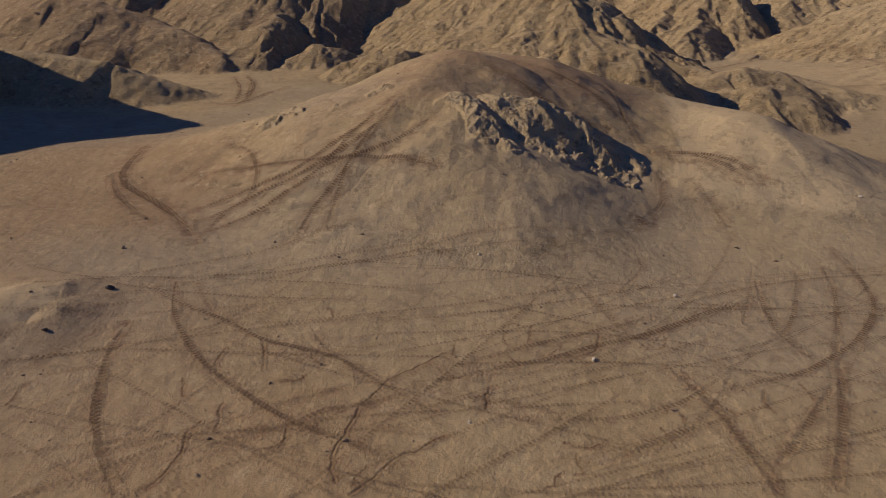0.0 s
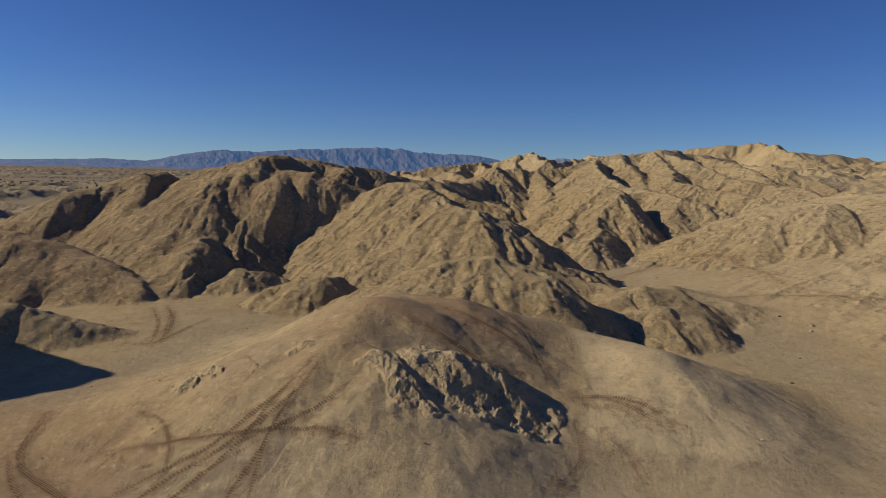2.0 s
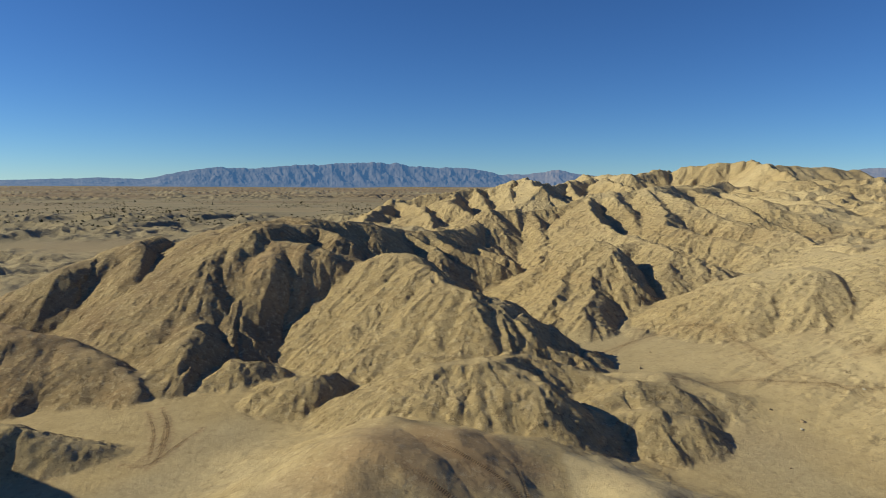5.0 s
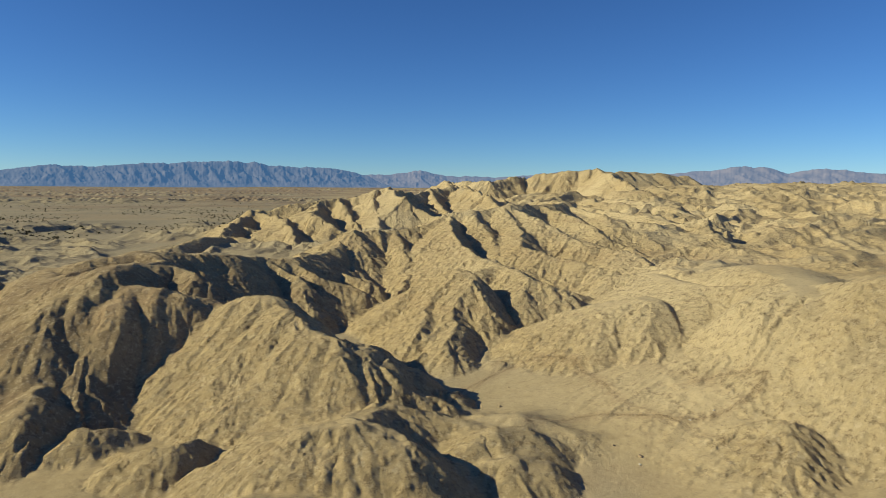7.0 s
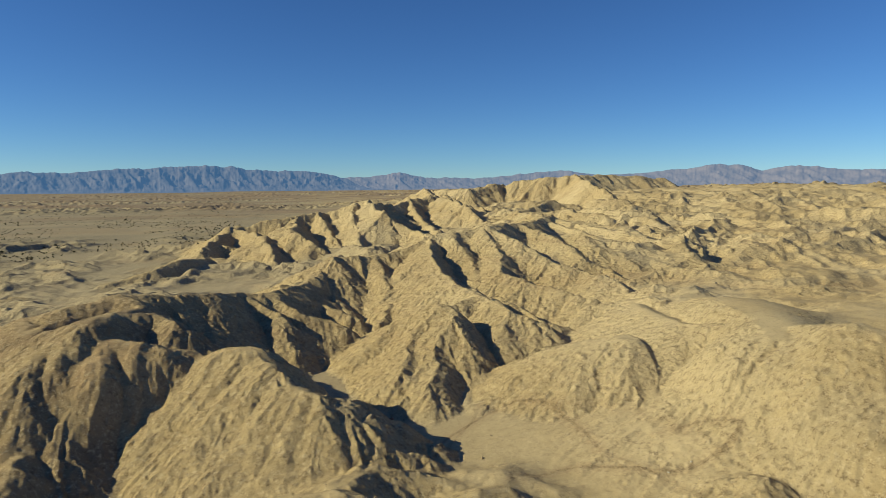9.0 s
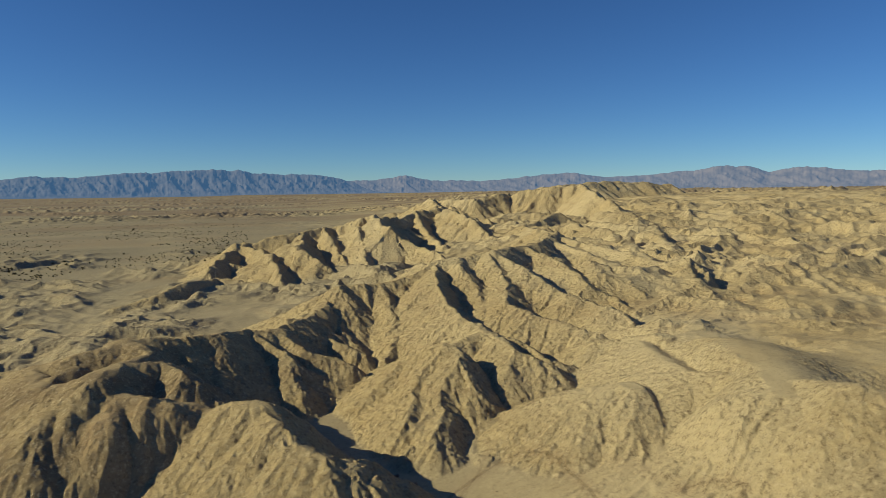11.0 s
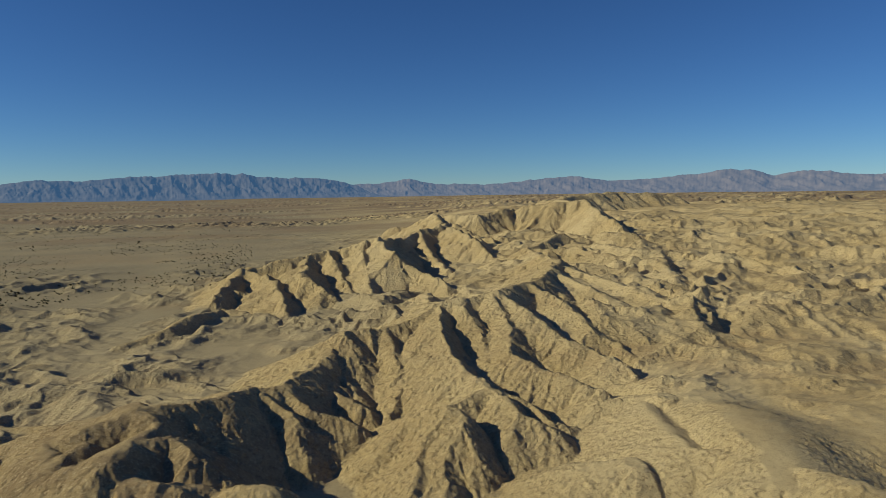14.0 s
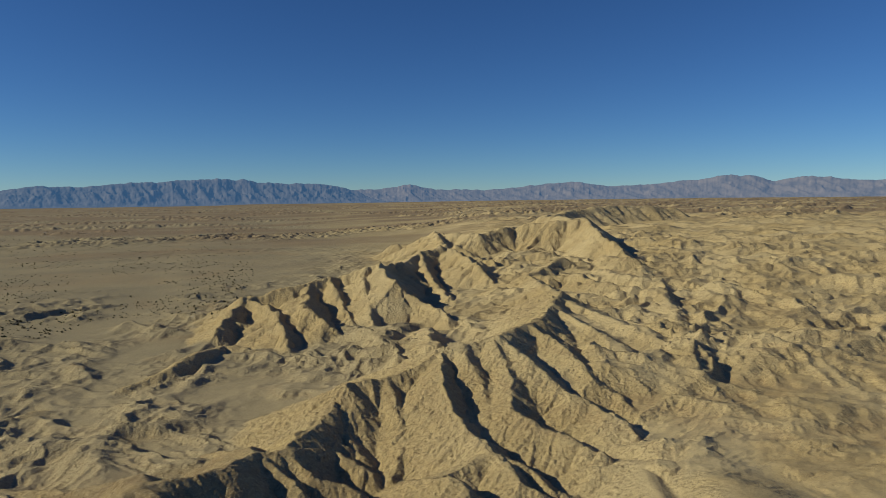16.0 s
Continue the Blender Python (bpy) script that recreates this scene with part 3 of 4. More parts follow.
rut([(-8.33, 14.10), (-7.84, 14.80), (-7.42, 15.51), (-7.10, 16.24)], 0.12, 0.60)
rut([(-4.08, 12.82), (-3.48, 13.04), (-2.95, 13.38)], 0.12, 0.60)
rut([(-5.58, 11.33), (-5.02, 11.77), (-4.22, 12.05), (-3.56, 12.35)], 0.13, 0.50)
rut([(-4.70, 11.02), (-4.37, 11.49), (-3.84, 11.84), (-3.28, 12.23)], 0.12, 0.50)
crack([(-1.48, 13.26), (-1.56, 12.80), (-1.64, 12.50), (-1.79, 12.03), (-1.75, 11.66), (-1.64, 11.28)], 0.04, 0.60)
crack([(-4.19, 12.88), (-4.29, 12.53), (-4.25, 12.14), (-4.31, 11.74), (-4.41, 11.37), (-4.65, 11.04)], 0.04, 0.60)
crack([(-2.67, 12.70), (-2.65, 12.41), (-2.71, 12.12)], 0.04, 0.54)
crack([(-4.47, 15.14), (-4.45, 14.75), (-4.32, 14.32)], 0.04, 0.54)
crack([(-3.72, 15.58), (-3.59, 15.03), (-3.45, 14.38)], 0.04, 0.48)
crack([(0.12, 15.15), (-0.46, 14.60), (-0.97, 14.15), (-1.36, 13.55), (-1.48, 13.26)], 0.04, 0.54)
crack([(0.05, 12.47), (-0.62, 12.02), (-0.96, 11.66), (-1.23, 11.26), (-1.44, 11.03)], 0.04, 0.54)
crack([(-3.97, 13.36), (-3.87, 12.92), (-3.89, 12.61)], 0.04, 0.42)
rut([(3.63, 18.19), (3.95, 17.08), (4.24, 16.18), (4.62, 15.43)], 0.12, 0.80)
rut([(4.79, 14.83), (5.09, 13.88), (5.23, 13.15), (5.26, 12.28), (5.30, 11.71), (5.24, 11.11)], 0.16, 0.95)
rut([(11.55, 20.69), (11.35, 19.23), (10.93, 17.81), (10.28, 16.81), (9.33, 15.85), (8.44, 15.23), (7.69, 14.74), (6.71, 14.40), (5.63, 14.07)], 0.13, 0.85)
rut([(10.66, 19.48), (9.95, 17.68), (8.98, 16.00), (8.30, 14.97)], 0.13, 0.80)
rut([(8.48, 15.08), (7.92, 13.99), (7.23, 12.80), (6.62, 11.89), (6.20, 11.28)], 0.16, 0.95)
rut([(7.88, 14.26), (7.07, 13.37), (6.24, 12.50), (5.49, 11.81)], 0.15, 0.80)
rut([(8.39, 18.70), (7.88, 16.98), (7.82, 16.14), (7.94, 15.37), (8.10, 14.79)], 0.13, 0.80)
rut([(0.08, 14.60), (1.30, 15.23), (2.63, 15.81), (4.03, 16.37), (5.15, 16.84)], 0.16, 0.65)
rut([(0.07, 14.22), (1.24, 14.67), (2.31, 15.02), (3.41, 15.57), (4.95, 16.20), (6.54, 17.10), (7.91, 17.65)], 0.17, 0.75)
rut([(1.41, 13.04), (2.52, 13.04), (3.38, 13.14), (4.74, 13.73), (5.72, 14.47)], 0.14, 0.60)
rut([(2.49, 12.31), (3.28, 12.29), (4.17, 12.58), (5.19, 13.38)], 0.14, 0.60)
rut([(8.67, 19.55), (7.95, 18.07), (7.09, 16.59)], 0.12, 0.60)
rut([(9.82, 19.31), (8.84, 17.51), (7.82, 16.14), (6.52, 15.38)], 0.12, 0.70)
rut([(2.36, 11.75), (3.39, 12.25), (5.04, 13.36), (6.02, 14.62)], 0.14, 0.50)
rut([(0.06, 13.85), (0.91, 13.60), (1.74, 13.36), (2.80, 13.06)], 0.14, 0.60)
rut([(5.65, 20.46), (5.48, 19.16), (4.53, 17.89)], 0.12, 0.50)
crack([(0.95, 13.96), (0.88, 13.60), (0.88, 13.21)], 0.04, 0.48)
crack([(3.62, 16.10), (3.39, 15.48), (2.88, 15.07)], 0.04, 0.36)
rut([(-7.66, 27.61), (-6.72, 26.58), (-6.00, 24.93), (-5.80, 23.77), (-5.90, 22.64)], 0.16, 0.90)
rut([(-7.54, 22.66), (-6.04, 23.67), (-4.52, 24.13), (-3.51, 25.04), (-2.46, 26.08), (-1.34, 27.79)], 0.20, 0.90)
rut([(-7.04, 21.79), (-5.78, 23.11), (-4.22, 23.87), (-3.09, 24.70), (-1.92, 25.84), (-1.20, 27.48)], 0.18, 0.90)
rut([(-6.42, 21.19), (-4.95, 22.55), (-3.53, 24.14), (-2.46, 26.08), (-1.57, 26.62)], 0.18, 0.85)
rut([(-7.90, 25.41), (-5.68, 24.95), (-3.68, 24.35), (-1.81, 24.12), (0.19, 23.28)], 0.18, 0.90)
rut([(-3.83, 20.66), (-3.60, 22.07), (-2.95, 23.40), (-2.37, 24.92), (-1.93, 26.05)], 0.16, 0.85)
rut([(0.04, 26.14), (-0.85, 25.28), (-1.84, 24.66), (-3.04, 24.15), (-4.68, 23.63)], 0.18, 0.90)
rut([(-3.05, 20.94), (-2.98, 22.52), (-2.78, 24.00), (-2.37, 24.92)], 0.16, 0.80)
rut([(-5.83, 21.40), (-4.57, 23.01), (-3.23, 23.79), (-2.07, 24.52)], 0.16, 0.60)
rut([(-8.59, 25.13), (-8.14, 26.23), (-7.36, 26.43)], 0.14, 0.60)
rut([(-8.10, 24.43), (-7.66, 25.53)], 0.14, 0.60)
rut([(-11.71, 29.85), (-11.19, 26.72), (-10.44, 25.08), (-9.09, 23.66), (-7.70, 22.07), (-6.61, 20.40)], 0.30, 1.00, "deep rut of a sandy vehicle track")
rut([(-11.44, 26.36), (-10.46, 24.38), (-9.15, 22.64), (-8.11, 21.69)], 0.24, 0.80, "deep rut of a sandy vehicle track")
rut([(-6.61, 20.40), (-6.33, 22.49), (-5.38, 23.50)], 0.20, 0.60)
rut([(-10.75, 39.97), (-10.65, 42.06), (-11.59, 47.41)], 0.20, 0.60)
rut([(-11.43, 41.00), (-10.84, 42.84), (-10.68, 45.02)], 0.18, 0.60)
rut([(7.68, 32.17), (7.69, 28.81), (7.85, 27.43)], 0.20, 0.70)
rut([(2.34, 30.55), (4.07, 29.23), (5.44, 28.30), (6.94, 28.26)], 0.30, 0.80, "deep rut of a sandy vehicle track")
rut([(2.92, 30.14), (4.36, 29.16), (5.91, 28.38)], 0.22, 0.60)
rut([(8.18, 27.31), (9.56, 27.09), (10.65, 25.85), (11.23, 24.68)], 0.30, 0.70, "deep rut of a sandy vehicle track")
rut([(8.81, 26.91), (9.95, 26.19), (10.72, 24.71)], 0.25, 0.60, "deep rut of a sandy vehicle track")
rut([(7.96, 25.49), (7.50, 23.61), (5.92, 21.53)], 0.25, 0.60, "deep rut of a sandy vehicle track")
rut([(8.79, 25.15), (9.14, 23.91), (9.18, 22.13)], 0.20, 0.50)
rut([(-12.23, 48.80), (-10.89, 44.88), (-10.47, 41.34), (-10.85, 40.51)], 0.25, 0.80, "deep rut of a sandy vehicle track")
rut([(-12.99, 48.27), (-11.60, 44.39), (-10.85, 40.51)], 0.22, 0.70)
rut([(-12.42, 40.73), (-10.85, 40.51), (-9.65, 43.14), (-8.73, 45.10)], 0.20, 0.70)
rut([(3.61, 33.27), (5.00, 32.05), (6.54, 30.81), (7.66, 29.40), (8.23, 28.86)], 0.30, 0.80, "deep rut of a sandy vehicle track")
rut([(7.90, 27.12), (9.73, 27.15), (11.07, 26.08), (11.70, 24.72)], 0.25, 0.70, "deep rut of a sandy vehicle track")
rut([(20.24, 56.23), (23.61, 58.98), (29.80, 61.67), (33.27, 58.56), (33.34, 52.68), (32.48, 48.00)], 0.50, 0.4, "deep rut of a sandy vehicle track")
rut([(23.00, 46.43), (28.68, 47.31), (32.48, 44.95), (35.66, 42.08), (40.72, 41.93), (42.22, 42.86), (41.22, 45.59), (37.58, 47.00)], 0.45, 0.4, "deep rut of a sandy vehicle track")
rut([(16.76, 49.67), (22.03, 56.57), (26.09, 60.52), (29.18, 64.38)], 0.40, 0.25, "deep rut of a sandy vehicle track")
rut([(32.48, 48.00), (33.83, 43.17), (34.64, 38.04), (35.31, 34.65)], 0.40, 0.25, "deep rut of a sandy vehicle track")

# fainter old tracks that sweep over the flat
dice = random.Random(5)
for k in range(130):
    x, y, a = dice.uniform(-12, 15), dice.uniform(7.5, 20), radians(dice.gauss(14, 22))
    bend, line = dice.gauss(0, 0.03), []
    for i in range(6):
        line.append((x, y))
        x, y, a = x + 2.1 * math.cos(a), y + 2.1 * math.sin(a), a + bend * 2.1
    if all(-14 < u < 18 and 6.5 < v < 22.5 for u, v in line):
        rut(line, dice.uniform(0.06, 0.11), dice.uniform(0.2, 0.55), "faint old tyre track across the packed sand")
# short rain cracks where the flat drains
for k in range(40):
    x, y, a = dice.uniform(-9, 8), dice.uniform(8.5, 17), radians(dice.gauss(-100, 35))
    line = []
    for i in range(4):
        line.append((x, y))
        x, y, a = x + 0.22 * math.cos(a), y + 0.22 * math.sin(a), a + dice.gauss(0, 0.5)
    crack(line, dice.uniform(0.015, 0.028), dice.uniform(0.25, 0.55))


def ground_height(x, y):
    """The height of the sheet itself at places in the fine sector."""
    dx, dy = np.asarray(x, float) - CX, np.asarray(y, float) - CY
    r, a = np.hypot(dx, dy), np.arctan2(dx, dy)
    i = np.clip(np.searchsorted(RADII, r) - 1, 0, ROWS_N - 2)
    j = np.clip(np.searchsorted(ANGLES, a) - 1, 0, COLS_N - 2)
    u, v = (r - RADII[i]) / (RADII[i + 1] - RADII[i]), (a - ANGLES[j]) / (ANGLES[j + 1] - ANGLES[j])
    return (VZ[i, j] * (1 - u) + VZ[i + 1, j] * u) * (1 - v) + (VZ[i, j + 1] * (1 - u) + VZ[i + 1, j + 1] * u) * v


# ---- materials ----
def material(name):
    m = bpy.data.materials.new(name)
    m.use_nodes = True
    return m, m.node_tree, m.node_tree.nodes["Principled BSDF"]


def node(tree, kind, **values):
    n = tree.nodes.new(kind)
    for key, value in values.items():
        n.inputs[key.replace("_", " ")].default_value = value
    return n


def mixed(tree, fac, a, b):
    """A colour mix; each of fac, a and b is a socket or a value."""
    n = tree.nodes.new("ShaderNodeMix")
    n.data_type = "RGBA"
    for socket, value in ((n.inputs[0], fac), (n.inputs[6], a), (n.inputs[7], b)):
        if isinstance(value, bpy.types.NodeSocket):
            tree.links.new(value, socket)
        else:
            socket.default_value = value if isinstance(value, float) else (*value, 1)
    return n.outputs[2]


def ranged(tree, socket, low, high, to_low=0.0, to_high=1.0):
    n = tree.nodes.new("ShaderNodeMapRange")
    tree.links.new(socket, n.inputs[0])
    for k, v in enumerate((low, high, to_low, to_high)):
        n.inputs[k + 1].default_value = v
    return n.outputs[0]


def noise_node(tree, scale, detail=4.0, rough=0.55, stretch=None, kind="FBM"):
    n = node(tree, "ShaderNodeTexNoise", Scale=scale, Detail=detail, Roughness=rough)
    n.noise_type = kind
    g = tree.nodes.new("ShaderNodeNewGeometry")
    if stretch:
        mp = tree.nodes.new("ShaderNodeMapping")
        mp.inputs["Scale"].default_value = stretch
        tree.links.new(g.outputs["Position"], mp.inputs[0])
        tree.links.new(mp.outputs[0], n.inputs["Vector"])
    else:
        tree.links.new(g.outputs["Position"], n.inputs["Vector"])
    return n.outputs["Fac"]


def attribute(tree, name):
    n = tree.nodes.new("ShaderNodeAttribute")
    n.attribute_name = name
    return n.outputs["Fac"]


def times(tree, a, b):
    n = tree.nodes.new("ShaderNodeMath")
    n.operation = "MULTIPLY"
    tree.links.new(a, n.inputs[0])
    tree.links.new(b, n.inputs[1])
    return n.outputs[0]


def soil_material():
    m, tree, bsdf = material("desert soil")
    coarse, mid, fine = noise_node(tree, 0.06), noise_node(tree, 0.5, 9, 0.66), noise_node(tree, 5.0, 6, 0.7)
    grain, rough, churn = noise_node(tree, 38.0, 3, 0.6), attribute(tree, "rough"), attribute(tree, "churn")
    flecks = ranged(tree, rough, 0.0, 0.7, 0.4, 1.0)
    col = mixed(tree, ranged(tree, mid, 0.34, 0.66), (0.405, 0.296, 0.15), (0.535, 0.398, 0.209))
    col = mixed(tree, ranged(tree, coarse, 0.45, 0.68, 0, 0.4), col, (0.44, 0.345, 0.205))
    for name, tint in (("brown", (0.33, 0.208, 0.115)), ("dark", (0.25, 0.172, 0.098)), ("grey", (0.40, 0.325, 0.21)), ("pale", (0.6, 0.465, 0.265)), ("scrub", (0.275, 0.228, 0.15)), ("far", (0.24, 0.168, 0.108))):
        col = mixed(tree, attribute(tree, name), col, tint)
    strata = noise_node(tree, 1.0, 3, 0.5, (0.015, 0.015, 0.9))
    col = mixed(tree, ranged(tree, strata, 0.55, 0.72, 0, 0.25), col, (0.33, 0.205, 0.11))
    loose = noise_node(tree, 3.2, 6, 0.7)
    col = mixed(tree, times(tree, churn, ranged(tree, loose, 0.4, 0.58, 0.1, 0.85)), col, (0.315, 0.195, 0.112))
    col = mixed(tree, times(tree, flecks, ranged(tree, fine, 0.5, 0.6, 0.0, 0.35)), col, (0.30, 0.22, 0.125))
    col = mixed(tree, times(tree, flecks, ranged(tree, grain, 0.52, 0.72, 0.0, 0.4)), col, (0.23, 0.17, 0.105))
    # dark flecks: the shade of small crevices, put into the soil colour
    crevice_shade = noise_node(tree, 1.6, 10, 0.84)
    col = mixed(tree, times(tree, flecks, ranged(tree, crevice_shade, 0.535, 0.57, 0.0, 0.7)), col, (0.19, 0.13, 0.073))
    chip = noise_node(tree, 2.3, 10, 0.84)
    col = mixed(tree, times(tree, flecks, ranged(tree, chip, 0.54, 0.575, 0.0, 0.75)), col, (0.6, 0.47, 0.285))
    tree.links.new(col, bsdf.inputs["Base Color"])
    bsdf.inputs["Roughness"].default_value = 0.95
    bsdf.inputs["Specular IOR Level"].default_value = 0.12
    add = tree.nodes.new("ShaderNodeMath")
    add.operation = "MULTIPLY_ADD"
    tree.links.new(fine, add.inputs[0])
    add.inputs[1].default_value = 3.5
    tree.links.new(grain, add.inputs[2])
    crag = noise_node(tree, 1.0, 9, 0.68, (1.0, 1.0, 0.4), "RIDGED_MULTIFRACTAL")
    deep = node(tree, "ShaderNodeBump", Distance=0.55)
    tree.links.new(crag, deep.inputs["Height"])
    tree.links.new(ranged(tree, rough, 0.0, 1.0, 0.03, 0.85), deep.inputs["Strength"])
    clod = noise_node(tree, 11.0, 5, 0.75)
    stir = node(tree, "ShaderNodeBump", Distance=0.07)
    tree.links.new(clod, stir.inputs["Height"])
    tree.links.new(ranged(tree, churn, 0.0, 0.8, 0.04, 1.0), stir.inputs["Strength"])
    tree.links.new(deep.outputs[0], stir.inputs["Normal"])
    bump = node(tree, "ShaderNodeBump", Distance=0.08)
    tree.links.new(ranged(tree, rough, 0.0, 1.0, 0.3, 0.8), bump.inputs["Strength"])
    tree.links.new(add.outputs[0], bump.inputs["Height"])
    tree.links.new(stir.outputs[0], bump.inputs["Normal"])
    tree.links.new(bump.outputs[0], bsdf.inputs["Normal"])
    return m


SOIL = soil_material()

# ---- the ground and its hills ----
away = np.hypot(VX, VY)


def blot(x, y, rx, ry, turn=0.0):
    c, s = math.cos(radians(turn)), math.sin(radians(turn))
    dx, dy = (VX - x) * c + (VY - y) * s, -(VX - x) * s + (VY - y) * c
    d = np.sqrt((dx / rx) ** 2 + (dy / ry) ** 2) + 0.5 * fbm(VX / 3, VY / 3, 3)
    return 1 - step(0.55, 1.15, d)


dark_groups = [GROUPS.index(g) for g in ("dark_hill", "massif") if g in GROUPS]
brown_groups = [GROUPS.index(g) for g in ("dome", "left2") if g in GROUPS]
bare = (VWHO < 0) | np.isin(VWHO, [GROUPS.index(g) for g in ("mound", "hump", "apron", "bench")])
mottle = step(-0.3, 0.4, fbm(VX / 5, VY / 5, 3))
TINTS = {
    "brown": np.maximum.reduce([0.65 * blot(4.2, 32.6, 5.6, 3.4), 0.45 * blot(-1.5, 29.4, 4, 3), 0.5 * blot(-13, 24, 8, 15, 15), 0.35 * blot(-6, 12, 6, 5), 0.5 * blot(14, 30.5, 3, 1.6, -30), 0.6 * np.isin(VWHO, brown_groups) * (0.55 + 0.45 * mottle)]),
    "dark": np.maximum(np.isin(VWHO, dark_groups) * (0.8 - 0.55 * step(2, 9, VX)) * (0.35 + 0.65 * mottle), 0.5 * blot(7, 98, 16, 9) * mottle),
    "grey": np.maximum(0.55 * step(-0.1, 0.5, fbm(VX / 14, VY / 14, 3)) * bare * (1 - step(45, 75, away)), 0.7 * bare * step(50, 75, away) * (1 - step(10, 60, VX - 0.15 * VY))),
    "pale": np.maximum(np.isin(VWHO, [GROUPS.index(g) for g in ("outcrop", "hump", "mound_rock")]) * 0.75, 0.85 * step(-0.3, 0.4, fbm(VX / 30 + 5, VY / 30, 3)) * step(14, 42, VX - 0.1 * VY)),
    "scrub": 0.9 * (VWHO < 0) * step(120, 260, away) * (1 - step(0, 60, (VX - 0.12 * VY) / (1 + away / 300))) * (0.6 + 0.4 * step(-0.3, 0.3, fbm(VX / 60, VY / 40, 3))),
    "far": 0.85 * step(300, 900, away) * step(-0.25, 0.3, fbm(VX / 300, VY / 120, 3) + 0.15 * step(500, 1500, away)) * (1 - step(0, 300, VX - 0.12 * VY) * (1 - step(500, 1100, away))),
}

dzr, dza = np.gradient(VZ, axis=0), np.gradient(VZ, axis=1)
dr = np.gradient(RADII)[:, None]
da = np.gradient(ANGLES)[None, :] * RADII[:, None]
slope_r, slope_a = dzr / dr, dza / da
TINTS["churn"] = CHURN
TINTS["rough"] = step(0.16, 0.5, np.hypot(slope_r, slope_a)) * (1 - 0.75 * np.isin(VWHO, [GROUPS.index(g) for g in ("hump", "apron", "mound", "outcrop")]))
for key in ("brown", "dark", "grey", "pale", "scrub", "rough"):
    TINTS[key] = smoothed(TINTS[key].astype(float), 5)
NRM = np.stack([-(slope_r * np.sin(aa) + slope_a * np.cos(aa)), -(slope_r * np.cos(aa) - slope_a * np.sin(aa)), np.ones_like(VZ)], -1)
NRM /= np.linalg.norm(NRM, axis=-1, keepdims=True)

index = np.arange(ROWS_N * COLS_N).reshape(ROWS_N, COLS_N)
wrap = np.concatenate([index, index[:, :1]], 1)
QUADS = np.stack([wrap[:-1, :-1], wrap[:-1, 1:], wrap[1:, 1:], wrap[1:, :-1]], -1).reshape(-1, 4)
CELL_WHO = VWHO[:-1]


def islands(who):
    """Numbers the connected patches of each group on the ring grid; -1 for bare ground and for scraps."""
    parent, size, group, mark = [], [], [], np.full(who.shape, -1)

    def root(k):
        while parent[k] != k:
            parent[k] = parent[parent[k]]
            k = parent[k]
        return k

    for r, row in enumerate(who):
        cuts = np.flatnonzero(np.diff(row)) + 1
        for a, b in zip(np.concatenate([[0], cuts]), np.concatenate([cuts, [len(row)]])):
            if row[a] < 0:
                continue
            k = len(parent)
            parent.append(k), size.append(b - a), group.append(row[a])
            if r:
                for o in np.unique(mark[r - 1, a:b]):
                    if o >= 0 and group[o] == row[a] and root(o) != root(k):
                        size[root(o)] += size[root(k)]
                        parent[root(k)] = root(o)
            mark[r, a:b] = k
    top = np.array([root(k) for k in range(len(parent))] + [-1])
    big = np.array([size[root(k)] > 700 for k in range(len(parent))] + [False])
    return np.where(big[mark], top[mark], -1), np.array(group + [-1])


CELL_PATCH, PATCH_GROUP = islands(CELL_WHO)
QWHO = CELL_PATCH.ravel()


def sheet(name, quads, close=False):
    """A mesh object of the quads picked out of the whole land."""
    used, inv = np.unique(quads, return_inverse=True)
    faces = inv.reshape(-1, 4)
    me = bpy.data.meshes.new(name)
    pos = np.stack([VX.ravel()[used], VY.ravel()[used], VZ.ravel()[used]], 1)
    me.vertices.add(len(used))
    me.vertices.foreach_set("co", pos.astype(np.float32).ravel())
    me.loops.add(faces.size)
    me.loops.foreach_set("vertex_index", faces.astype(np.int32).ravel())
    me.polygons.add(len(faces))
    me.polygons.foreach_set("loop_start", np.arange(0, faces.size, 4, dtype=np.int32))
    me.polygons.foreach_set("loop_total", np.full(len(faces), 4, np.int32))
    me.update(calc_edges=True)
    me.polygons.foreach_set("use_smooth", np.ones(len(faces), bool))
    for key, values in TINTS.items():
        me.attributes.new(key, "FLOAT", "POINT").data.foreach_set("value", values.ravel()[used].astype(np.float32))
    me.normals_split_custom_set_from_vertices(NRM.reshape(-1, 3)[used])
    me.materials.append(SOIL)
    return new(name, me)


